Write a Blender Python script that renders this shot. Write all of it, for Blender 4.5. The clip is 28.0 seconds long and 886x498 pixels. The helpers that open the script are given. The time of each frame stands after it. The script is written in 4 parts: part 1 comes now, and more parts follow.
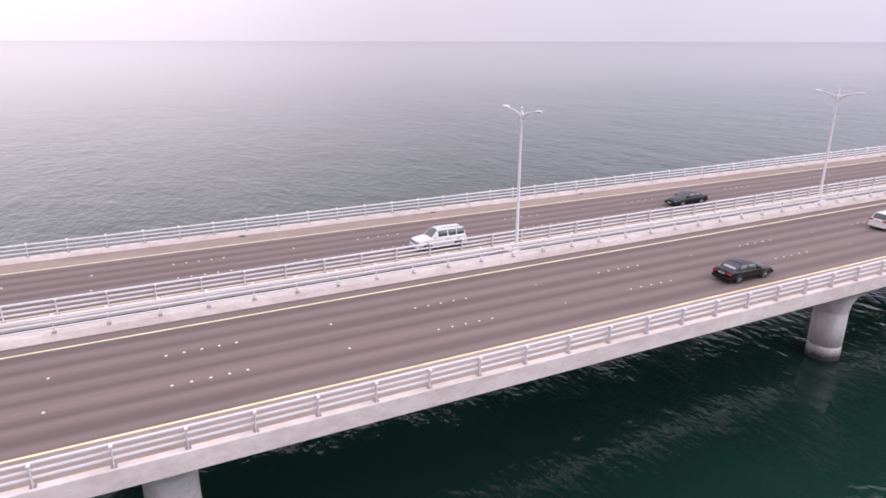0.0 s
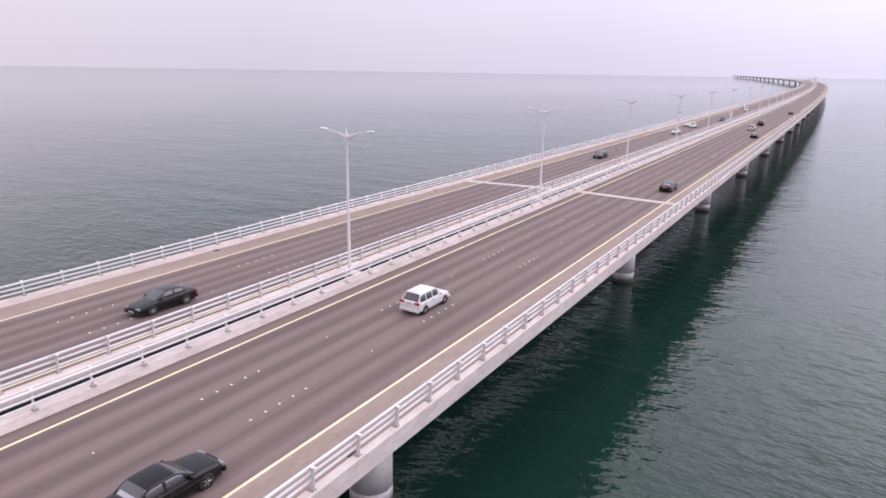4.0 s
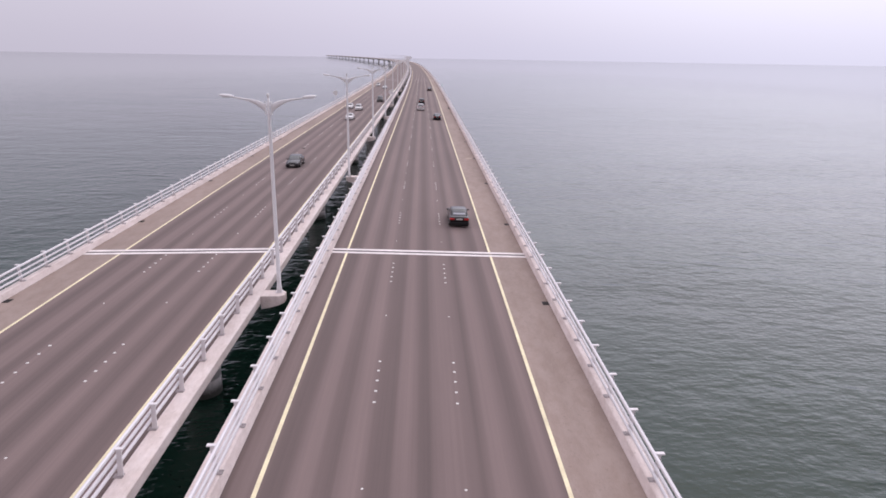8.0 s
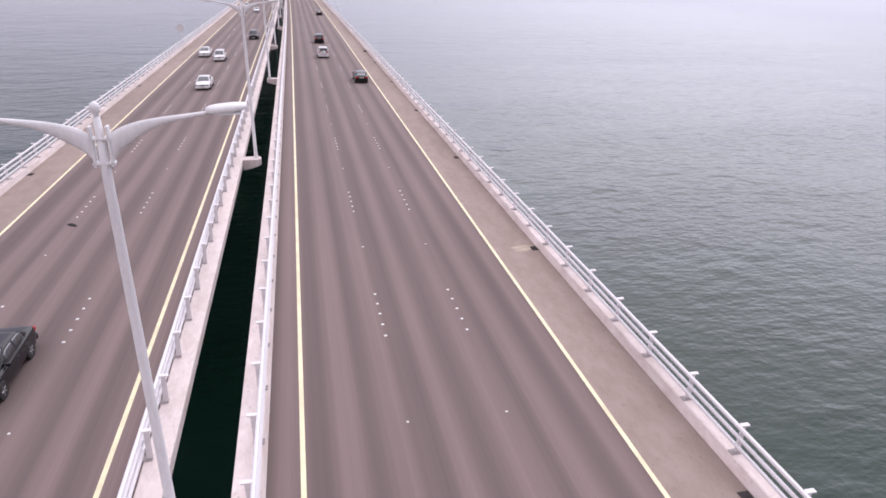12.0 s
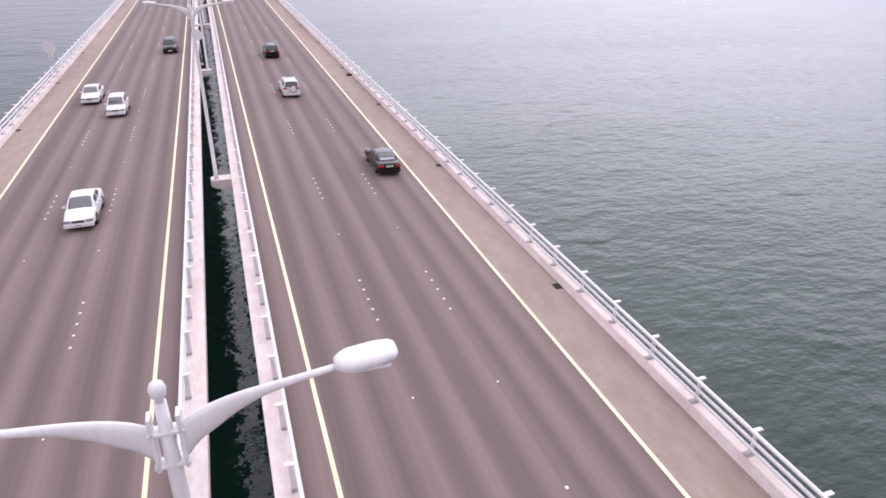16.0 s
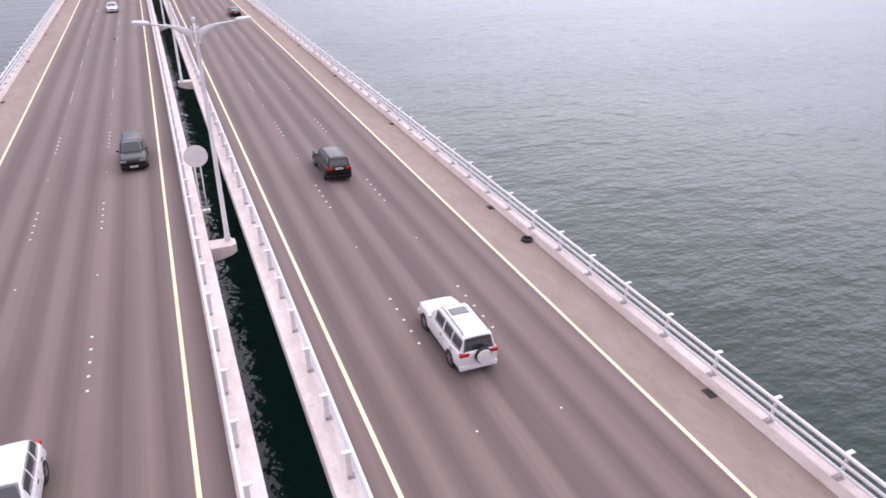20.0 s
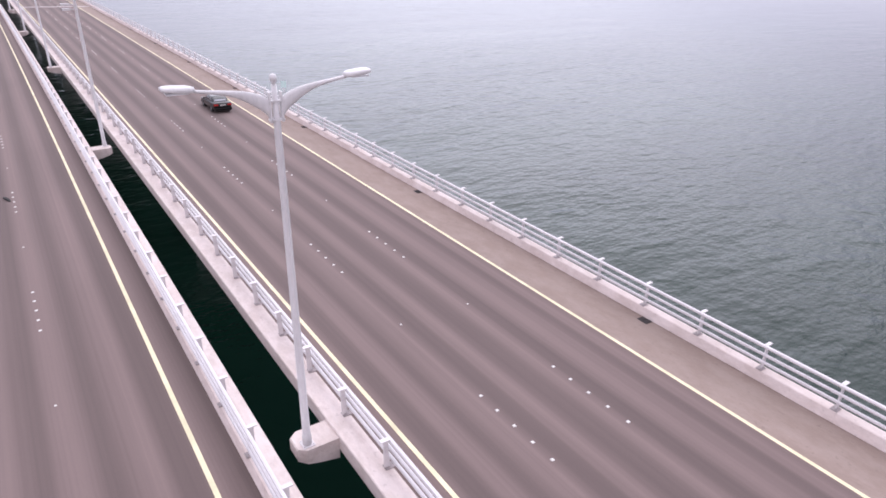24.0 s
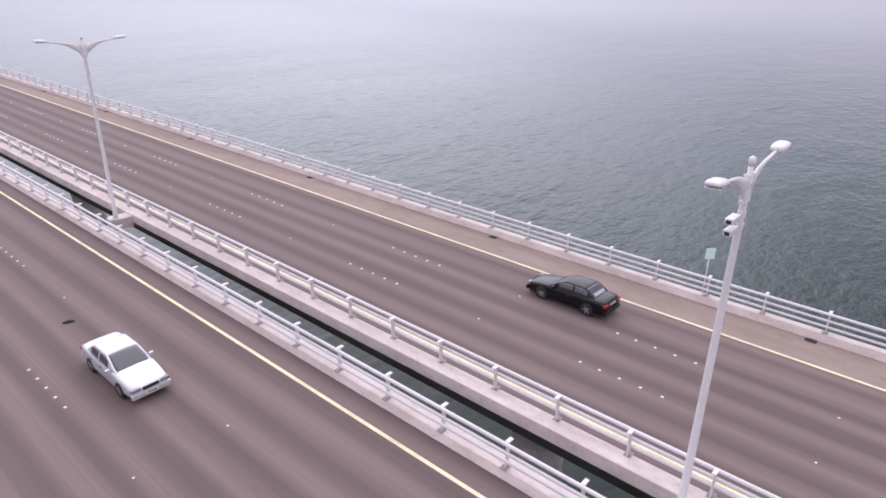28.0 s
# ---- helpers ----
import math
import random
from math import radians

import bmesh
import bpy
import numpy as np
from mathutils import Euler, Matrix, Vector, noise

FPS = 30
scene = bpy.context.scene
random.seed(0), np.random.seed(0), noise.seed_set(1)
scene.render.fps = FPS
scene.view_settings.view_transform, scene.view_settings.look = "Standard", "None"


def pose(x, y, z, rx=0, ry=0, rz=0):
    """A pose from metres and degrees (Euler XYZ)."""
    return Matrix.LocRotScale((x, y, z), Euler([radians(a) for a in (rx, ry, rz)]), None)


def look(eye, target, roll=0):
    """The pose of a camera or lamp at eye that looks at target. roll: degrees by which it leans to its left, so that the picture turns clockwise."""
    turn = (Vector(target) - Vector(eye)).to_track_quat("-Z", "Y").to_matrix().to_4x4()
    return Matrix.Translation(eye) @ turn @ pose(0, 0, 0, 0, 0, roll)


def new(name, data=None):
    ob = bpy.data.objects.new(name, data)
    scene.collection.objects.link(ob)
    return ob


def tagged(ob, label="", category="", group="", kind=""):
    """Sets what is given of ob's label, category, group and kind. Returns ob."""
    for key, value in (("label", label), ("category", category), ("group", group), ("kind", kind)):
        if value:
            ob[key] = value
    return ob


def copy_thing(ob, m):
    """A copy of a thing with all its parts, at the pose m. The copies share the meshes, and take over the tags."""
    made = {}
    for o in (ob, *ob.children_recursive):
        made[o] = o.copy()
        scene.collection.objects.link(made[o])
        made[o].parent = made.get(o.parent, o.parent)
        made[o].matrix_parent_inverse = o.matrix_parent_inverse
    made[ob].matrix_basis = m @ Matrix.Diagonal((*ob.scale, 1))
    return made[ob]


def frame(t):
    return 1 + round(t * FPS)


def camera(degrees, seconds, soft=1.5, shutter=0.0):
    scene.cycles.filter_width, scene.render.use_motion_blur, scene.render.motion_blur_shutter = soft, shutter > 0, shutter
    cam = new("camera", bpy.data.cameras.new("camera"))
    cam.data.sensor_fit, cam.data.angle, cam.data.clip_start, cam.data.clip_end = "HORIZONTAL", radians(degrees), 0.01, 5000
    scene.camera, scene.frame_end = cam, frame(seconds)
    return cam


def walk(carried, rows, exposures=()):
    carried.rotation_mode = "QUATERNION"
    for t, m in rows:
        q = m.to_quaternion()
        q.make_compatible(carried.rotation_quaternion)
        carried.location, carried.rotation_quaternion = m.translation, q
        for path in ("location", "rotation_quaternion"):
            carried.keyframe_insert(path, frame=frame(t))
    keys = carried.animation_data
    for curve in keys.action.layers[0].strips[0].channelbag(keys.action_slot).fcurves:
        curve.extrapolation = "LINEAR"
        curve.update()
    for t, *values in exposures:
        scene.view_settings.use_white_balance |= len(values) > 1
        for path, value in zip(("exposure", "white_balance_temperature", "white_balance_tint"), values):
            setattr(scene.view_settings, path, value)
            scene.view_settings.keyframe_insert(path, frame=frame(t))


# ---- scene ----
# ---- camera ----
LENS = 68.42
cam = camera(LENS, 28.0, soft=1.7)
# seconds, x, y, z, heading to the left, pitch, roll to the right (metres and degrees)
PATH = [
    (0.0, 44.76, -29.42, 17.69, 63.44, -18.01, -0.11),
    (1.0, 44.20, -17.49, 16.38, 62.78, -16.62, 0.36),
    (2.0, 42.83, -8.51, 16.10, 58.24, -15.98, 0.09),
    (3.0, 39.85, -3.11, 16.05, 46.49, -15.17, -0.18),
    (4.0, 33.87, -0.70, 17.07, 31.27, -15.48, -0.89),
    (4.5, 30.02, 1.67, 16.48, 24.69, -14.60, -0.61),
    (6.5, 14.85, 20.37, 15.78, 5.47, -15.52, -2.28),
    (7.0, 12.43, 27.30, 14.92, 2.62, -15.84, -1.18),
    (8.0, 8.78, 41.71, 14.63, -1.98, -16.57, -0.97),
    (9.0, 6.88, 57.43, 14.42, -4.94, -17.45, -1.09),
    (10.0, 6.07, 73.91, 14.44, -6.80, -19.06, -1.17),
    (11.0, 5.18, 91.02, 14.19, -9.05, -20.71, -1.21),
    (12.0, 3.73, 106.78, 14.82, -12.60, -23.46, -1.17),
    (12.5, 2.88, 113.15, 15.32, -14.61, -24.73, -1.24),
    (15.0, 0.35, 139.68, 16.96, -19.11, -26.29, -0.87),
    (16.0, 1.11, 153.58, 16.94, -18.99, -26.71, -0.68),
    (17.0, 1.95, 169.38, 16.53, -19.25, -27.27, -0.93),
    (18.0, 2.20, 183.75, 16.53, -19.85, -28.17, -1.04),
    (19.0, 1.57, 195.02, 17.08, -20.26, -28.92, -0.67),
    (20.0, -1.83, 205.08, 17.23, -23.38, -27.69, -0.89),
    (21.0, -5.72, 217.40, 17.25, -27.56, -25.87, -0.60),
    (22.0, -7.42, 231.61, 16.63, -30.47, -24.46, -0.66),
    (24.5, -5.54, 271.91, 15.33, -35.73, -25.74, -1.05),
    (25.0, -6.40, 279.81, 15.23, -38.11, -25.96, -1.09),
    (26.0, -9.01, 293.40, 15.34, -43.60, -25.93, -1.04),
    (27.0, -13.56, 304.15, 16.10, -48.35, -25.02, -0.90),
    (28.0, -17.11, 315.38, 16.52, -48.95, -23.18, -1.02),
]


def carried_pose(x, y, z, yaw, pitch, roll):
    a, b = radians(yaw), radians(pitch)
    way = Vector((-math.sin(a) * math.cos(b), math.cos(a) * math.cos(b), math.sin(b)))
    eye = Vector((x, y, z))
    return look(eye, eye + way * 10.0, -roll)


# the clip's camera stops down at first, then opens up again
EXPOSURES = [(0.0, 0.40, 6480, 10), (3.0, 0.35, 6480, 10), (4.5, 0.30, 6480, 10), (6.5, 0.03, 6520, 10), (8.0, 0.0, 6520, 10),
             (9.0, 0.06, 6500, 10), (10.0, 0.10, 6500, 10), (11.0, 0.18, 6480, 10), (12.0, 0.28, 6450, 10), (15.0, 0.42, 6380, 10),
             (19.0, 0.46, 6350, 10), (22.0, 0.39, 6320, 10), (25.0, 0.35, 6330, 10), (27.0, 0.29, 6340, 10), (28.0, 0.22, 6320, 10)]
walk(cam, [(row[0], carried_pose(*row[1:])) for row in PATH], EXPOSURES)

# ---- sky and sun: bright hazy overcast, the sun a soft glow ahead and to the right ----
SUN_AZ, SUN_EL = 34.0, 52.5            # degrees clockwise from +y, degrees above the horizon
world = bpy.data.worlds.new("hazy_sky")
scene.world = world
world.use_nodes = True
wn, wl = world.node_tree.nodes, world.node_tree.links
wn.clear()
sky = wn.new("ShaderNodeTexSky")
sky.sky_type, sky.sun_disc = "NISHITA", False
sky.sun_elevation, sky.sun_rotation = radians(SUN_EL), radians(SUN_AZ)
sky.air_density, sky.dust_density, sky.ozone_density, sky.altitude = 1.0, 6.0, 2.0, 0.0
# the cloud veil: dimmer towards the horizon, mauve away from the sun, bright and bluer on its side
heading = wn.new("ShaderNodeTexCoord")
split = wn.new("ShaderNodeSeparateXYZ")
wl.new(heading.outputs["Generated"], split.inputs[0])
height = wn.new("ShaderNodeValToRGB")
els = height.color_ramp.elements
els[0].position, els[0].color = 0.0, (0.83, 0.83, 0.83, 1)
els[1].position, els[1].color = 1.0, (1.08, 1.08, 1.08, 1)
for at, v in ((0.10, 0.90), (0.40, 1.0)):
    e = els.new(at)
    e.color = (v, v, v, 1)
wl.new(split.outputs[2], height.inputs[0])
towards = wn.new("ShaderNodeVectorMath")
towards.operation = "DOT_PRODUCT"
towards.inputs[1].default_value = (math.sin(radians(SUN_AZ)), math.cos(radians(SUN_AZ)), 0.0)
wl.new(heading.outputs["Generated"], towards.inputs[0])
side = wn.new("ShaderNodeMapRange")
side.inputs[1].default_value, side.inputs[2].default_value = -1.0, 1.0
wl.new(towards.outputs["Value"], side.inputs[0])
cloud = wn.new("ShaderNodeValToRGB")
els = cloud.color_ramp.elements
els[0].position, els[0].color = 0.0, (9.4, 8.2, 9.1, 1)
els[1].position, els[1].color = 1.0, (9.0, 8.8, 11.0, 1)
for at, c in ((0.35, (7.9, 7.1, 8.2, 1)), (0.58, (7.2, 6.8, 8.1, 1)), (0.80, (7.8, 7.3, 9.0, 1)), (0.92, (8.7, 8.3, 10.4, 1))):
    e = els.new(at)
    e.color = c
wl.new(side.outputs[0], cloud.inputs[0])
# two sky glows added to brighten the sea: round the hidden sun, and opposite
gain = None
for az, el, start, peak in ((-102, 24, 0.74, 0.38), (38, 30, 0.72, 0.25)):
    patch = wn.new("ShaderNodeVectorMath")
    patch.operation = "DOT_PRODUCT"
    patch.inputs[1].default_value = (math.sin(radians(az)) * math.cos(radians(el)), math.cos(radians(az)) * math.cos(radians(el)), math.sin(radians(el)))
    wl.new(heading.outputs["Generated"], patch.inputs[0])
    glow = wn.new("ShaderNodeMapRange")
    glow.interpolation_type = "SMOOTHSTEP"
    for i, v in enumerate((start, 1.0, 0.0, peak)):
        glow.inputs[i + 1].default_value = v
    wl.new(patch.outputs["Value"], glow.inputs[0])
    total = wn.new("ShaderNodeMath")
    total.inputs[1].default_value = 1.0
    wl.new(glow.outputs[0], total.inputs[0])
    if gain:
        wl.new(gain.outputs[0], total.inputs[1])
    gain = total
lift = wn.new("ShaderNodeVectorMath")
lift.operation = "SCALE"
wl.new(cloud.outputs[0], lift.inputs[0])
wl.new(gain.outputs[0], lift.inputs["Scale"])
shaded = wn.new("ShaderNodeMix")
shaded.data_type, shaded.blend_type = "RGBA", "MULTIPLY"
shaded.inputs[0].default_value = 1.0
wl.new(lift.outputs[0], shaded.inputs[6])
wl.new(height.outputs[0], shaded.inputs[7])
veil = wn.new("ShaderNodeMix")
veil.data_type, veil.blend_type = "RGBA", "MIX"
veil.inputs[0].default_value = 0.80
wl.new(shaded.outputs[2], veil.inputs[7])
bg = wn.new("ShaderNodeBackground")
bg.inputs[1].default_value = 0.112
wout = wn.new("ShaderNodeOutputWorld")
wl.new(sky.outputs[0], veil.inputs[6])
wl.new(veil.outputs[2], bg.inputs[0])
wl.new(bg.outputs[0], wout.inputs[0])

sun_data = bpy.data.lights.new("sun", "SUN")
sun_data.energy, sun_data.angle, sun_data.color = 1.25, radians(90), (1.0, 0.95, 0.98)
sun = new("sun", sun_data)
saz, sel = radians(SUN_AZ), radians(SUN_EL)
sun_dir = Vector((math.sin(saz) * math.cos(sel), math.cos(saz) * math.cos(sel), math.sin(sel)))
sun.matrix_world = look(sun_dir * 60 + Vector((0, 150, 0)), Vector((0, 150, 0)))


# ---- materials ----
def material(name, colour, rough=0.6, metal=0.0):
    m = bpy.data.materials.new(name)
    m.use_nodes = True
    b = m.node_tree.nodes["Principled BSDF"]
    b.inputs["Base Color"].default_value = (*colour, 1)
    b.inputs["Roughness"].default_value = rough
    b.inputs["Metallic"].default_value = metal
    return m, m.node_tree.nodes, m.node_tree.links, b


def coords(n, l, scale=(1, 1, 1), use="Object"):
    tc, mp = n.new("ShaderNodeTexCoord"), n.new("ShaderNodeMapping")
    mp.inputs["Scale"].default_value = scale
    l.new(tc.outputs[use], mp.inputs[0])
    return mp.outputs[0]


def noise_tex(n, l, vec, scale, detail=4.0, rough=0.6):
    t = n.new("ShaderNodeTexNoise")
    t.inputs["Scale"].default_value, t.inputs["Detail"].default_value = scale, detail
    t.inputs["Roughness"].default_value = rough
    l.new(vec, t.inputs["Vector"])
    return t.outputs["Fac"]


def ramp(n, l, fac, stops):
    r = n.new("ShaderNodeValToRGB")
    els = r.color_ramp.elements
    while len(els) < len(stops):
        els.new(0.5)
    for e, (p, c) in zip(els, stops):
        e.position, e.color = p, (*c, 1)
    l.new(fac, r.inputs[0])
    return r.outputs[0]


def mix(n, l, fac, a, b, blend="MIX"):
    m = n.new("ShaderNodeMix")
    m.data_type, m.blend_type = "RGBA", blend
    for sock, v in ((m.inputs[0], fac), (m.inputs[6], a), (m.inputs[7], b)):
        if isinstance(v, (int, float)):
            sock.default_value = v
        elif isinstance(v, tuple):
            sock.default_value = (*v, 1)
        else:
            l.new(v, sock)
    return m.outputs[2]


def bump(n, l, b, height, strength, distance):
    k = n.new("ShaderNodeBump")
    k.inputs["Strength"].default_value, k.inputs["Distance"].default_value = strength, distance
    l.new(height, k.inputs["Height"])
    l.new(k.outputs[0], b.inputs["Normal"])
    return k


def weathered(name, colour, rough, spread=0.12, fine=9.0, coarse=0.35, streak=(1, 1, 1), bump_d=0.004, metal=0.0, stain=0.0):
    """A surface with blotches at two scales and fine relief."""
    m, n, l, b = material(name, colour, rough, metal)
    v = coords(n, l, streak)
    a, c = noise_tex(n, l, v, coarse, 5), noise_tex(n, l, v, fine, 6, 0.7)
    lo, hi = tuple(x * (1 - spread * 1.6) for x in colour), tuple(min(1, x * (1 + spread)) for x in colour)
    base = ramp(n, l, a, [(0.3, lo), (0.7, hi)])
    grain = ramp(n, l, c, [(0.25, (0.72, 0.72, 0.72)), (0.75, (1.0, 1.0, 1.0))])
    base = mix(n, l, 0.6, base, grain, "MULTIPLY")
    if stain:
        # brown dirt in clumps and runs, with a few dark spots
        d = noise_tex(n, l, coords(n, l, (1.0, 0.45, 1.0)), 1.3, 7, 0.72)
        base = mix(n, l, stain, base, ramp(n, l, d, [(0.40, (0.58, 0.50, 0.44)), (0.60, (1.0, 1.0, 1.0))]), "MULTIPLY")
        e = noise_tex(n, l, coords(n, l, (1.0, 0.8, 1.0)), 5.5, 4, 0.6)
        base = mix(n, l, stain, base, ramp(n, l, e, [(0.30, (0.45, 0.42, 0.40)), (0.38, (1.0, 1.0, 1.0))]), "MULTIPLY")
    l.new(base, b.inputs["Base Color"])
    bump(n, l, b, c, 0.5, bump_d)
    return m


def road_surface(name, lanes, colour):
    """Worn asphalt: long tyre-polished and oil-dark streaks along every lane, pale dusty margins."""
    m, n, l, b = material(name, colour, 0.85)
    v = coords(n, l)
    sep = n.new("ShaderNodeSeparateXYZ")
    l.new(v, sep.inputs[0])
    # wheel paths: a wave across the road, twice per lane
    wob = noise_tex(n, l, coords(n, l, (1.0, 0.004, 1.0)), 0.6, 3)
    add = n.new("ShaderNodeMath"); add.operation = "MULTIPLY_ADD"
    l.new(wob, add.inputs[0]); add.inputs[1].default_value = 1.6
    l.new(sep.outputs[0], add.inputs[2])
    ph = n.new("ShaderNodeMath"); ph.operation = "MULTIPLY_ADD"
    l.new(add.outputs[0], ph.inputs[0])
    ph.inputs[1].default_value = 2 * math.pi * 2 / LANE
    ph.inputs[2].default_value = -2 * math.pi * 2 / LANE * lanes
    sn = n.new("ShaderNodeMath"); sn.operation = "SINE"
    l.new(ph.outputs[0], sn.inputs[0])
    sc = n.new("ShaderNodeMath"); sc.operation = "MULTIPLY_ADD"
    l.new(sn.outputs[0], sc.inputs[0]); sc.inputs[1].default_value = 0.5; sc.inputs[2].default_value = 0.5
    dark, light = tuple(x * 0.78 for x in colour), tuple(x * 1.20 for x in colour)
    streaks = mix(n, l, sc.outputs[0], dark, light)
    fine_streak = noise_tex(n, l, coords(n, l, (5.5, 0.012, 1.0)), 1.0, 7, 0.78)
    streaks = mix(n, l, 0.6, streaks, ramp(n, l, fine_streak, [(0.3, (0.66, 0.65, 0.65)), (0.7, (1.0, 0.99, 0.98))]), "MULTIPLY")
    blot = noise_tex(n, l, coords(n, l, (0.5, 0.08, 1)), 0.5, 5)
    streaks = mix(n, l, 0.5, streaks, ramp(n, l, blot, [(0.35, (0.78, 0.78, 0.78)), (0.65, (1, 1, 1))]), "MULTIPLY")
    grain = noise_tex(n, l, v, 40.0, 4, 0.8)
    l.new(mix(n, l, 0.45, streaks, ramp(n, l, grain, [(0.3, (0.6, 0.6, 0.6)), (0.7, (1.0, 1.0, 1.0))]), "MULTIPLY"), b.inputs["Base Color"])
    bump(n, l, b, grain, 0.4, 0.006)
    return m


LANE = 3.68
asphalt = road_surface("asphalt", 6.708, (0.212, 0.159, 0.150))
shoulder_mat = weathered("dusty_shoulder", (0.36, 0.285, 0.25), 0.9, 0.10, 30.0, 0.25, (1, 0.12, 1), stain=0.3)
concrete = weathered("pale_concrete", (0.81, 0.72, 0.69), 0.75, 0.08, 8.0, 0.3, (1, 0.35, 1), stain=0.35)
pier_concrete = weathered("pier_concrete", (0.86, 0.81, 0.80), 0.8, 0.14, 6.0, 0.4, (1, 1, 0.4), stain=0.35)


def tide_stained(name, clean, wet):
    """Concrete at the waterline: wet and weed-dark below, clean above a ragged edge."""
    m, n, l, b = material(name, clean, 0.6)
    v = coords(n, l)
    up = n.new("ShaderNodeSeparateXYZ")
    l.new(v, up.inputs[0])
    edge = n.new("ShaderNodeMath"); edge.operation = "MULTIPLY_ADD"
    l.new(noise_tex(n, l, coords(n, l, (1, 1, 0.4)), 1.6, 6, 0.7), edge.inputs[0])
    edge.inputs[1].default_value = -1.1
    l.new(up.outputs[2], edge.inputs[2])
    fine = noise_tex(n, l, v, 9.0, 6, 0.7)
    runs = noise_tex(n, l, coords(n, l, (1.0, 1.0, 0.3)), 1.3, 7, 0.72)
    dirt = ramp(n, l, edge.outputs[0], [(0.0, wet), (0.32, tuple(0.35 * c for c in clean)), (0.95, clean)])
    dirt = mix(n, l, 0.4, dirt, ramp(n, l, runs, [(0.40, (0.60, 0.54, 0.48)), (0.60, (1.0, 1.0, 1.0))]), "MULTIPLY")
    l.new(mix(n, l, 0.6, dirt, ramp(n, l, fine, [(0.25, (0.7, 0.7, 0.7)), (0.75, (1.0, 1.0, 1.0))]), "MULTIPLY"), b.inputs["Base Color"])
    bump(n, l, b, fine, 0.5, 0.006)
    return m


wet_concrete = tide_stained("tide_stained_concrete", (0.86, 0.81, 0.80), (0.05, 0.048, 0.040))
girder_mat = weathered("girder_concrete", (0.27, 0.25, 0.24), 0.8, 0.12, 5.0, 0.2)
yellow = weathered("yellow_road_paint", (0.90, 0.81, 0.54), 0.6, 0.12, 14.0, 0.8)
stud_mat = material("stud_white", (0.72, 0.71, 0.68), 0.4)[0]
steel = weathered("galvanised_rail", (0.80, 0.78, 0.80), 0.45, 0.06, 20.0, 0.5, (1, 0.2, 1), 0.001, 0.1)
post_mat = weathered("galvanised_post", (0.80, 0.77, 0.78), 0.5, 0.10, 20.0, 2.0, (1, 1, 1), 0.001, 0.1)
# base plates darker than their posts: shade at the foot put into the colour
foot_mat = weathered("shaded_post_foot", (0.34, 0.30, 0.30), 0.6, 0.2, 20.0, 2.0)
lamp_mat = weathered("pale_lamp_paint", (0.80, 0.79, 0.80), 0.35, 0.05, 15.0, 1.0, (1, 1, 0.3), 0.0005)
joint_mat = weathered("joint_nosing", (0.86, 0.80, 0.78), 0.7, 0.12, 12.0, 0.9)
rubber = material("rubber", (0.022, 0.021, 0.022), 0.8)[0]
dark_iron = weathered("dark_iron", (0.05, 0.045, 0.045), 0.7, 0.3, 30.0, 4.0)


def ridges(n, l, vec, scale):
    t = n.new("ShaderNodeTexNoise")
    t.noise_type = "RIDGED_MULTIFRACTAL"
    t.inputs["Scale"].default_value, t.inputs["Detail"].default_value = scale, 1.0
    t.inputs["Roughness"].default_value = 0.4
    l.new(vec, t.inputs["Vector"])
    return t.outputs["Fac"]


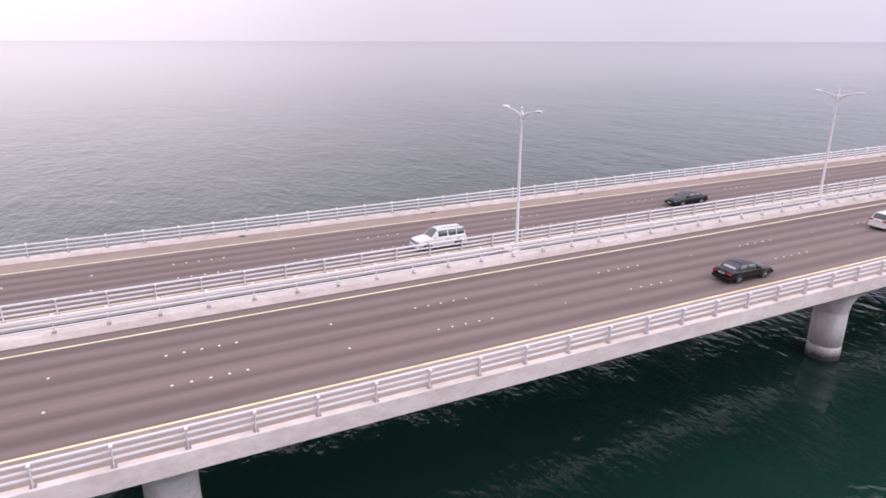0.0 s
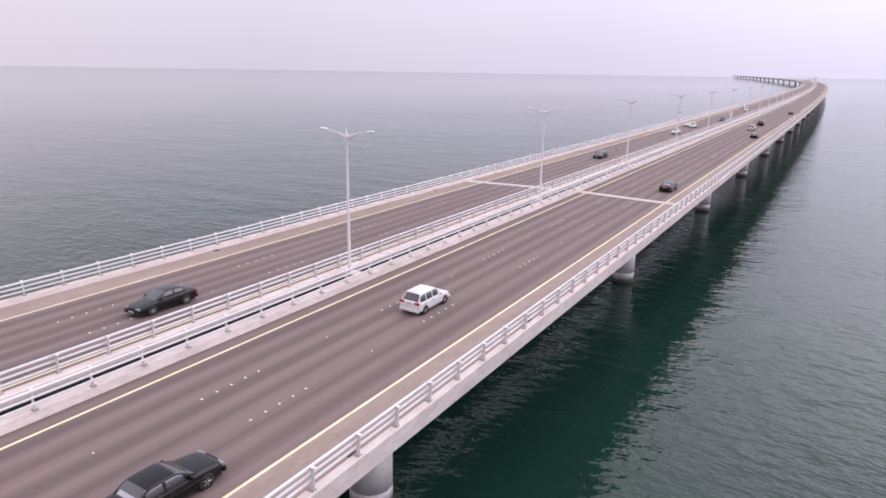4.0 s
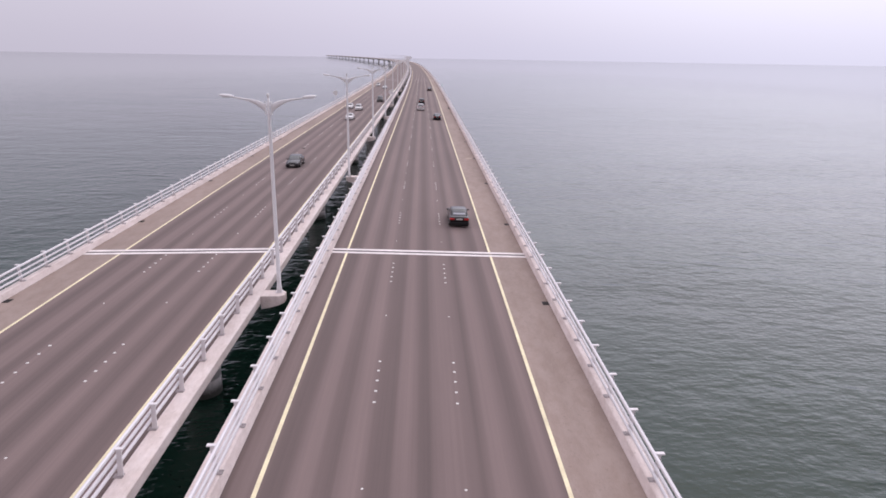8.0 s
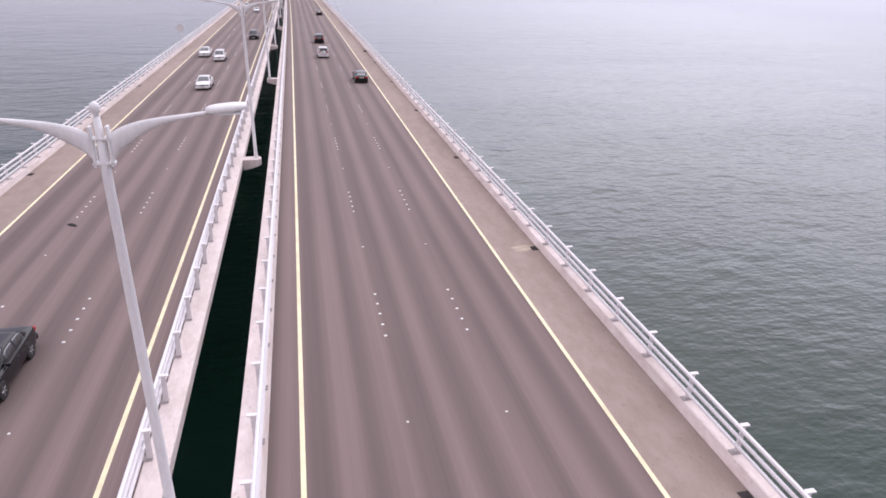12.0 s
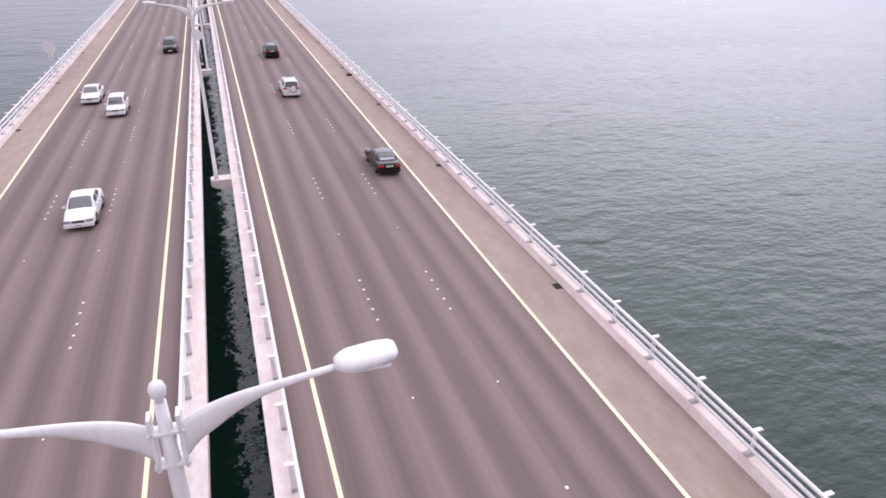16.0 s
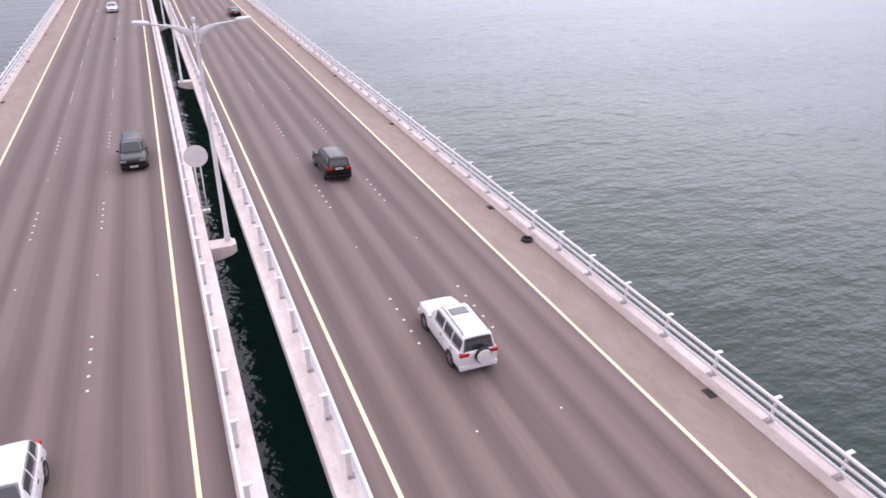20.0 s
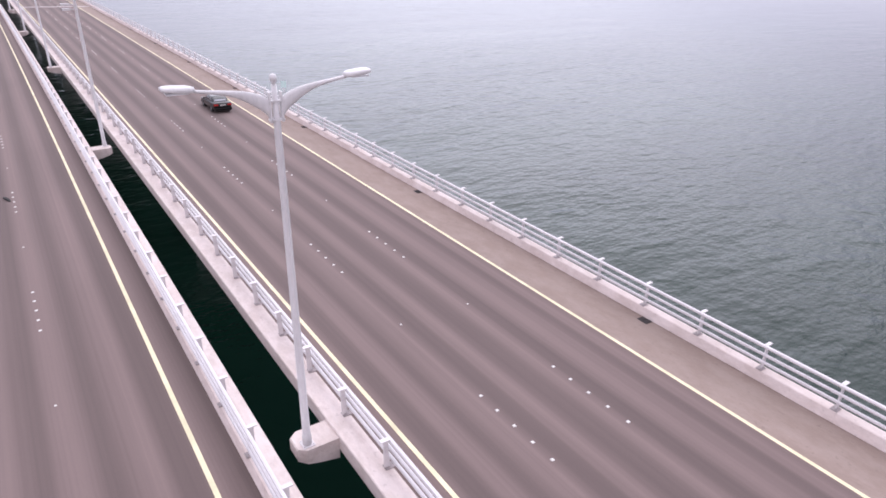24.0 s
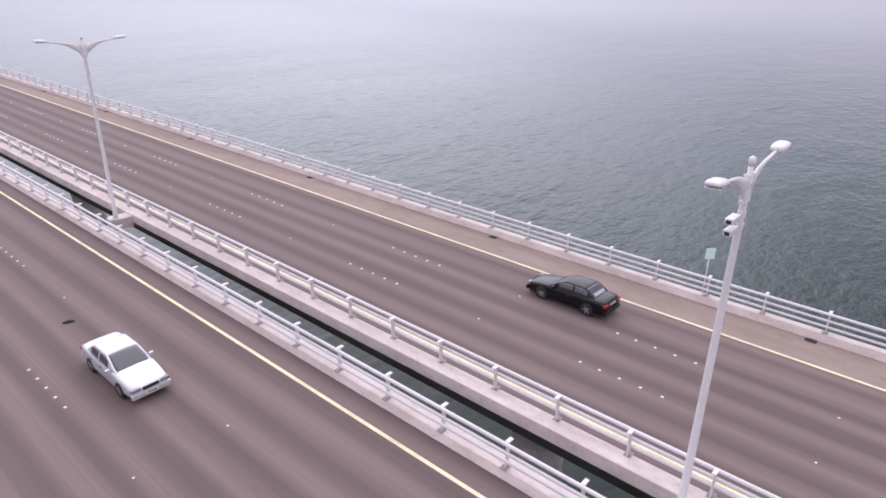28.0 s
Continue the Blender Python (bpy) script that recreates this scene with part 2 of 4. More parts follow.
def water_material():
    m, n, l, b = material("sea_water", (0.009, 0.034, 0.020), 0.07)
    b.inputs["IOR"].default_value = 1.333
    b.inputs["Specular IOR Level"].default_value = 0.45
    # crescent wavelets, fine ripples on them and a long swell
    warp = n.new("ShaderNodeTexNoise")
    warp.inputs["Scale"].default_value, warp.inputs["Detail"].default_value = 0.22, 2.0
    l.new(coords(n, l), warp.inputs["Vector"])
    moved = n.new("ShaderNodeVectorMath"); moved.operation = "MULTIPLY_ADD"
    l.new(warp.outputs["Color"], moved.inputs[0])
    moved.inputs[1].default_value = (1.0, 1.5, 0.0)
    l.new(coords(n, l, (0.20, 0.33, 1)), moved.inputs[2])
    w0 = ridges(n, l, moved.outputs[0], 1.0)
    w1 = noise_tex(n, l, coords(n, l, (0.55, 1.0, 1)), 1.0, 2.0, 0.5)
    w2 = noise_tex(n, l, coords(n, l, (0.045, 0.085, 1)), 1.0, 3, 0.5)
    w3 = noise_tex(n, l, coords(n, l, (1.9, 2.7, 1)), 1.0, 2.0, 0.5)
    height = None
    for tex, gain in ((w1, 0.50), (w0, 0.56), (w3, 0.13), (w2, 1.6)):
        ms = n.new("ShaderNodeMath"); ms.operation = "MULTIPLY_ADD"
        l.new(tex, ms.inputs[0]); ms.inputs[1].default_value = gain
        ms.inputs[2].default_value = 0.0
        if height is not None:
            l.new(height, ms.inputs[2])
        height = ms.outputs[0]
    k = bump(n, l, b, height, 0.4, 0.50)
    # lively near the bridge, smooth far out and in its lee
    ln = n.new("ShaderNodeVectorMath"); ln.operation = "LENGTH"
    at = coords(n, l, (1, 0.30, 1))
    off = n.new("ShaderNodeVectorMath"); off.operation = "SUBTRACT"
    l.new(at, off.inputs[0]); off.inputs[1].default_value = (40.0, 45.0, 0.0)
    l.new(off.outputs[0], ln.inputs[0])
    calm = n.new("ShaderNodeMapRange")
    for i, x in enumerate((95.0, 480.0, 0.85, 0.0015)):
        calm.inputs[i + 1].default_value = x
    l.new(ln.outputs["Value"], calm.inputs[0])
    # patches of more and of less wind
    gust = ramp(n, l, noise_tex(n, l, coords(n, l, (0.008, 0.022, 1)), 1.0, 3), [(0.35, (0.72, 0.72, 0.72)), (0.65, (1.15, 1.15, 1.15))])
    gm = n.new("ShaderNodeMath"); gm.operation = "MULTIPLY"
    l.new(calm.outputs[0], gm.inputs[0]); l.new(gust, gm.inputs[1])
    # sheltered water under the decks
    across = n.new("ShaderNodeSeparateXYZ")
    l.new(coords(n, l), across.inputs[0])
    away = n.new("ShaderNodeMath"); away.operation = "ABSOLUTE"
    l.new(across.outputs[0], away.inputs[0])
    lee = n.new("ShaderNodeMapRange"); lee.interpolation_type = "SMOOTHSTEP"
    for i, x in enumerate((14.0, 42.0, 0.42, 1.0)):
        lee.inputs[i + 1].default_value = x
    l.new(away.outputs[0], lee.inputs[0])
    lm = n.new("ShaderNodeMath"); lm.operation = "MULTIPLY"
    l.new(gm.outputs[0], lm.inputs[0]); l.new(lee.outputs[0], lm.inputs[1])
    l.new(lm.outputs[0], k.inputs["Strength"])
    tone = noise_tex(n, l, coords(n, l, (0.012, 0.02, 1)), 1.0, 4)
    l.new(ramp(n, l, tone, [(0.3, (0.0066, 0.023, 0.0160)), (0.7, (0.0102, 0.036, 0.025))]), b.inputs["Base Color"])
    return m


water_mat = water_material()

# ---- the bridge's line: straight, then a slow bend to the left far ahead ----
STEP = 10.0
S0, S1 = -1200.0, 4950.0


def build_line():
    pts, x, y, a = {}, 0.0, 250.0, 0.0
    s = 250.0
    while s <= S1 + STEP:
        pts[round(s)] = (x, y, a)
        bend = 1 / 24000 if s < 1300 else (1 / 8500 if s < 2400 else 1 / 40000)
        a += bend * STEP
        x, y, s = x - math.sin(a) * STEP, y + math.cos(a) * STEP, s + STEP
    return pts


LINE = build_line()
FALL = 0.02          # each deck drains towards its outer edge


def lean(u):
    """The slope of the deck at u, as a turn."""
    return Matrix.Rotation(math.copysign(math.atan(FALL), u), 4, "Y")


def place(s, u, z):
    """The point u metres to the right of the bridge's middle line, s metres along it, z over the sloping deck."""
    z -= FALL * max(0.0, abs(u) - 1.0)
    if s <= 250:
        return (u, s, z)
    k = int(math.floor(s / STEP) * STEP)
    x, y, a = LINE[k]
    r = s - k
    return (x - math.sin(a) * r + math.cos(a) * u, y + math.cos(a) * r + math.sin(a) * u, z)


def stations(s0, s1):
    out, s = [], s0
    while s < s1 - 0.01:
        out.append(s)
        s += 30.0 if s < 240 else (20.0 if s < 1500 else 50.0)
        s = round(s / 10) * 10 if s > 250 else s
    out.append(s1)
    return out


# ---- mesh helpers ----
def mesh_of(name, verts, faces, mat, smooth=False):
    me = bpy.data.meshes.new(name)
    me.from_pydata(verts, [], faces)
    me.materials.append(mat)
    if smooth:
        me.polygons.foreach_set("use_smooth", [True] * len(me.polygons))
    me.update()
    return me


def attach(ob, parent, label=""):
    if parent is not None:
        ob.parent = parent
    if label:
        tagged(ob, label)
    return ob


def part_data(name, me, parent, label="", m=None):
    ob = attach(new(name, me), parent, label)
    if m is not None:
        ob.matrix_basis = m
    return ob


def part(name, bm, mat, parent, label="", smooth=False):
    """Links a bmesh as one mesh object under a thing or a part."""
    me = bpy.data.meshes.new(name)
    bmesh.ops.recalc_face_normals(bm, faces=bm.faces)
    bm.to_mesh(me)
    bm.free()
    for x in (mat if isinstance(mat, (list, tuple)) else [mat]):
        me.materials.append(x)
    if smooth:
        me.polygons.foreach_set("use_smooth", [True] * len(me.polygons))
    return part_data(name, me, parent, label)


def sweep(profile, ss):
    """Verts and faces of a closed profile of (u, z), in turn round its outline, run along the bridge."""
    n = len(profile)
    verts = [place(s, u, z) for s in ss for u, z in profile]
    faces = []
    for i in range(len(ss) - 1):
        for j in range(n):
            a, b = i * n + j, i * n + (j + 1) % n
            faces.append((a, b, b + n, a + n))
    faces.append(tuple(range(n - 1, -1, -1)))
    faces.append(tuple((len(ss) - 1) * n + j for j in range(n)))
    return verts, faces


def swept(name, profile, ss, mat, parent=None, label=""):
    v, f = sweep(profile, ss)
    me = mesh_of(name, v, f, mat)
    bm = bmesh.new(); bm.from_mesh(me); bmesh.ops.recalc_face_normals(bm, faces=bm.faces); bm.to_mesh(me); bm.free()
    return part_data(name, me, parent, label)


def box(bm, x0, x1, y0, y1, z0, z1, bevel=0.0):
    r = bmesh.ops.create_cube(bm, size=1.0, matrix=Matrix.Translation(((x0 + x1) / 2, (y0 + y1) / 2, (z0 + z1) / 2)) @ Matrix.Diagonal((x1 - x0, y1 - y0, z1 - z0, 1)))
    if bevel:
        es = list({e for v in r["verts"] for e in v.link_edges})
        bmesh.ops.bevel(bm, geom=es, offset=bevel, segments=2, profile=0.6, affect="EDGES")
    return bm


def tube(bm, pts, radii, sides=10, flat=1.0):
    """A round bar along points, with a radius for each; flat squeezes it."""
    rings = []
    for i, p in enumerate(pts):
        p = Vector(p)
        d = Vector(pts[min(i + 1, len(pts) - 1)]) - Vector(pts[max(i - 1, 0)])
        q = d.to_track_quat("Z", "Y")
        r = radii[i] if isinstance(radii, (list, tuple)) else radii
        rings.append([bm.verts.new(p + q @ Vector((r * math.cos(2 * math.pi * k / sides), flat * r * math.sin(2 * math.pi * k / sides), 0))) for k in range(sides)])
    for a, b in zip(rings, rings[1:]):
        for k in range(sides):
            bm.faces.new((a[k], a[(k + 1) % sides], b[(k + 1) % sides], b[k]))
    bm.faces.new(rings[0][::-1])
    bm.faces.new(rings[-1])
    return bm


def lathe(bm, prof, sides=24, axis="x", m=None):
    """Turns (radius, along) pairs round an axis."""
    rings = []
    for r, h in prof:
        ring = []
        for k in range(sides):
            a = 2 * math.pi * k / sides
            co = (h, r * math.cos(a), r * math.sin(a)) if axis == "x" else (r * math.cos(a), r * math.sin(a), h)
            v = Vector(co)
            ring.append(bm.verts.new(m @ v if m else v))
        rings.append(ring)
    for a, b in zip(rings, rings[1:]):
        for k in range(sides):
            bm.faces.new((a[k], a[(k + 1) % sides], b[(k + 1) % sides], b[k]))
    if prof[0][0] > 1e-6:
        bm.faces.new(rings[0][::-1])
    if prof[-1][0] > 1e-6:
        bm.faces.new(rings[-1])
    return bm


def glide(rows, sub=3):
    """Smooth in-between rows (Catmull-Rom)."""
    out = []
    for i in range(len(rows) - 1):
        p0, p1, p2, p3 = rows[max(i - 1, 0)], rows[i], rows[i + 1], rows[min(i + 2, len(rows) - 1)]
        for k in range(sub):
            t = k / sub
            out.append(tuple(0.5 * (2 * b + (c - a) * t + (2 * a - 5 * b + 4 * c - d) * t * t + (3 * b - a - 3 * c + d) * t ** 3) for a, b, c, d in zip(p0, p1, p2, p3)))
    out.append(tuple(rows[-1]))
    return out


def skin(bm, rings):
    for a, b in zip(rings, rings[1:]):
        for k in range(len(a)):
            j = (k + 1) % len(a)
            bm.faces.new((a[k], a[j], b[j], b[k]))
    bm.faces.new(rings[0][::-1]); bm.faces.new(rings[-1])


# ---- the sea ----
SEA = -12.4


def sea():
    ring = [0, 60, 120, 240, 480, 960, 1920, 3600, 6200]
    sides = 48
    verts, faces = [(0, 150, SEA)], []
    for r in ring[1:]:
        verts += [(r * math.cos(2 * math.pi * k / sides), 150 + r * math.sin(2 * math.pi * k / sides), SEA) for k in range(sides)]
    for k in range(sides):
        faces.append((0, 1 + k, 1 + (k + 1) % sides))
    for i in range(len(ring) - 2):
        a, b = 1 + i * sides, 1 + (i + 1) * sides
        for k in range(sides):
            faces.append((a + k, b + k, b + (k + 1) % sides, a + (k + 1) % sides))
    ob = new("water", mesh_of("water", verts, faces, water_mat))
    return tagged(ob, "calm green sea with small wind ripples reaching the hazy horizon", "water", kind="structure")


sea()

# ---- decks ----
SS = stations(S0, S1)
EDGE_IN, EDGE_OUT = 1.0, 17.45          # metres from the middle line to a deck's edges
RL, RY, DOT_A, DOT_B = 3.06, 14.14, 6.74, 10.43
KERB_IN, KERB_OUT, DRAIN_U = 1.92, 16.87, 16.64
BARRIER_TOP, BARRIER_HIGH, BARRIER_OUT = 0.37, 0.50, 0.42   # parapets beside the gap, left and right, and over the sea


def deck(side, name, label):
    """side +1: the carriageway towards +x; -1: the other one."""
    def pr(pts):
        return [(side * u, z) for u, z in pts]
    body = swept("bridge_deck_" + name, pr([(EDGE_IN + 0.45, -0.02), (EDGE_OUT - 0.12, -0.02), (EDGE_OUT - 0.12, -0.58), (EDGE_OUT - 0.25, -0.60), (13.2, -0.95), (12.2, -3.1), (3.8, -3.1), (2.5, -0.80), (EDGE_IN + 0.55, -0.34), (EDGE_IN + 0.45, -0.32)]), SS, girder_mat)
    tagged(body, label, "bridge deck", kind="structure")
    road = swept("road_" + name, pr([(KERB_IN - 0.15, -0.017), (14.2, -0.017), (14.2, 0.0), (KERB_IN - 0.15, 0.0)]), SS, asphalt)
    tagged(road, "worn grey asphalt carriageway with dark tyre streaks on three lanes", "road", kind="structure")
    sh = swept("shoulder_" + name, pr([(14.2, -0.017), (KERB_OUT + 0.2, -0.017), (KERB_OUT + 0.2, 0.001), (14.2, 0.001)]), SS, shoulder_mat)
    tagged(sh, "dusty pale hard shoulder beside the outer barrier", "road shoulder", kind="structure")
    for u, nm in ((RL, "inner"), (RY, "outer")):
        ln = swept("edge_line_%s_%s" % (nm, name), pr([(u - 0.085, -0.002), (u + 0.085, -0.002), (u + 0.085, 0.006), (u - 0.085, 0.006)]), SS, yellow)
        tagged(ln, "solid yellow painted edge line on the asphalt", "road marking", kind="structure")
    return road


road_r = deck(1, "right", "pale concrete box-girder bridge deck over the sea")
road_l = deck(-1, "left", "pale concrete box-girder bridge deck over the sea")

# ---- barriers: concrete parapet with three steel rails on posts ----
POST, POST_0 = 3.0, 1.57
NEAR0, NEAR1 = -90.0, 420.0


def post_mesh(out):
    """A bent steel post: base plate, one tapered web plate with a flange towards the road, cap that leans outwards. out: +1 towards +x."""
    bm = bmesh.new()
    x0, x1 = sorted((out * -0.20, out * 0.14))
    box(bm, x0, x1, -0.13, 0.13, 0.0, 0.03)
    foot = set(bm.faces)
    # outline in (outwards, up) and half thickness along the rails
    for outline, t in (([(-0.03, 0.025), (0.15, 0.025), (0.16, 0.55), (0.17, 1.10), (0.03, 1.10), (0.0, 0.55)], 0.022),
                       ([(-0.05, 0.025), (-0.03, 0.025), (0.0, 0.55), (0.03, 1.10), (0.01, 1.10), (-0.02, 0.55)], 0.032)):
        a = [bm.verts.new((out * u, -t, z)) for u, z in outline]
        b = [bm.verts.new((out * u, t, z)) for u, z in outline]
        bm.faces.new(a); bm.faces.new(b[::-1])
        for i in range(len(outline)):
            j = (i + 1) % len(outline)
            bm.faces.new((a[i], b[i], b[j], a[j]))
    x0, x1 = sorted((out * -0.04, out * 0.27))
    box(bm, x0, x1, -0.075, 0.075, 1.08, 1.13)
    bmesh.ops.recalc_face_normals(bm, faces=bm.faces)
    for f in foot:
        f.material_index = 1
    me = bpy.data.meshes.new("post")
    bm.to_mesh(me); bm.free()
    me.materials.append(post_mat)
    me.materials.append(foot_mat)
    return me


POSTS = {1: post_mesh(1), -1: post_mesh(-1)}


def barrier(name, outer_u, out):
    """A parapet on a deck's edge. outer_u: its outer face; out: which way is outwards."""
    inw = -out
    rise = BARRIER_OUT if abs(outer_u) > 5 else (BARRIER_HIGH if outer_u > 0 else BARRIER_TOP)
    w = 0.93 if abs(outer_u) < 5 else 0.58
    skirt = 0.44 if abs(outer_u) < 5 else 0.11
    low = -0.10 if abs(outer_u) < 5 else -0.62
    prof = [(outer_u, low), (outer_u, rise - 0.03), (outer_u + inw * 0.03, rise), (outer_u + inw * (w - 0.16), rise), (outer_u + inw * (w - 0.11), rise - 0.03), (outer_u + inw * w, 0.02), (outer_u + inw * w, -0.018), (outer_u + inw * skirt, -0.018), (outer_u + inw * skirt, low)]
    wall = swept("barrier_" + name, prof, SS, concrete)
    tagged(wall, "pale concrete parapet with three galvanised rails on bent posts", "bridge barrier", kind="structure")
    base_u = outer_u + inw * (0.69 if abs(outer_u) < 5 else 0.26)
    far_v, far_f = [], []
    s = POST_0 - POST * 36
    me = POSTS[out]
    src = [tuple(v.co) for v in me.vertices]
    polys = [tuple(p.vertices) for p in me.polygons]
    while s < 1300:
        if NEAR0 <= s <= NEAR1:
            x, y, z = place(s, base_u, rise)
            part_data("post", me, wall, m=Matrix.Translation((x, y, z)))
        else:
            k = len(far_v)
            x, y, z = place(s, base_u, rise)
            far_v += [(x + a, y + b, z + c) for a, b, c in src]
            far_f += [tuple(i + k for i in p) for p in polys]
        s += POST
    tagged(part_data("far_posts", mesh_of("far_posts", far_v, far_f, post_mat), wall), kind="stuff")
    for h, off, r in ((1.05, 0.03, 0.08), (0.70, 0.0, 0.07), (0.36, 0.0, 0.07)):
        u = base_u + inw * (0.10 - off * 0.5)
        ring = [(u + r * 0.9 * math.cos(2 * math.pi * k / 8), rise + h + r * math.sin(2 * math.pi * k / 8)) for k in range(8)]
        swept("rail", ring, SS, steel, wall)
    return wall


barrier("right_outer", EDGE_OUT, 1)
barrier("right_inner", EDGE_IN, -1)
barrier("left_inner", -EDGE_IN, 1)
barrier("left_outer", -EDGE_OUT, -1)


# ---- piers ----
def pier():
    root = new("bridge_pier")
    bm = bmesh.new()
    lathe(bm, [(1.52, 1.6), (1.52, 5.1)], 36, "z")
    part("column", bm, wet_concrete, root, smooth=True)
    bm = bmesh.new()
    rings = []
    for z, hx, hy in ((5.1, 1.52, 1.52), (6.0, 1.62, 1.52), (6.8, 1.95, 1.53), (7.6, 2.65, 1.54), (8.3, 3.6, 1.56), (8.7, 4.0, 1.56), (9.35, 4.1, 1.56)):
        ring = []
        for k in range(36):
            a = 2 * math.pi * k / 36
            c, s_ = math.cos(a), math.sin(a)
            e = 1.0 - 0.38 * min(1.0, max(0.0, (z - 5.1) / 2.5))
            ring.append(bm.verts.new((hx * math.copysign(abs(c) ** e, c), hy * math.copysign(abs(s_) ** e, s_), z)))
        rings.append(ring)
    for a, b in zip(rings, rings[1:]):
        for k in range(36):
            bm.faces.new((a[k], a[(k + 1) % 36], b[(k + 1) % 36], b[k]))
    bm.faces.new(rings[-1])
    part("pier_head", bm, pier_concrete, root, smooth=True)
    bm = bmesh.new()
    lathe(bm, [(1.53, -2.0), (1.53, 0.0), (1.52, 1.6)], 36, "z")
    part("tide_mark", bm, wet_concrete, root, "dark wet tide-stained foot of the column", smooth=True)
    return tagged(root, "round concrete bridge pier with a flared head standing in the sea", "bridge pier", "bridge piers")


first = pier()
first.matrix_basis = Matrix.Translation(place(-29.3, 9.2, SEA))
for k in range(-19, 83):
    for u in (9.2, -9.2):
        if k == 0 and u > 0 or k > 24 and k % 3:
            continue
        s = -29.3 + 60 * k
        x, y, z = place(s, u, SEA)
        copy_thing(first, Matrix.Translation((x, y, z)))

# ---- street lamps on brackets over the gap, by turns from one deck and the other ----
LAMP_STEP, LAMP_FOOT, YOKE = 40.0, 0.38, 11.37


# half-round section of a luminaire's hood
HOOD = [(-0.90, -0.6), (-1.0, -0.5), (-1.0, 0.1), (-0.93, 0.4), (-0.75, 0.65), (-0.4, 0.78), (0.4, 0.78), (0.75, 0.65), (0.93, 0.4), (1.0, 0.1), (1.0, -0.5), (0.90, -0.6)]


# an arm's outline from the flange outwards: reach, lower edge, upper edge, half thickness
ARM = [(0.15, -0.15, 0.42, 0.07), (0.25, 0.0, 0.48, 0.07), (0.38, 0.13, 0.55, 0.065), (0.55, 0.24, 0.61, 0.06), (0.80, 0.41, 0.67, 0.055), (1.15, 0.57, 0.72, 0.05), (1.60, 0.67, 0.77, 0.05), (2.02, 0.74, 0.82, 0.05)]
ROUND = [(math.cos(2 * math.pi * k / 10), math.sin(2 * math.pi * k / 10)) for k in range(10)]


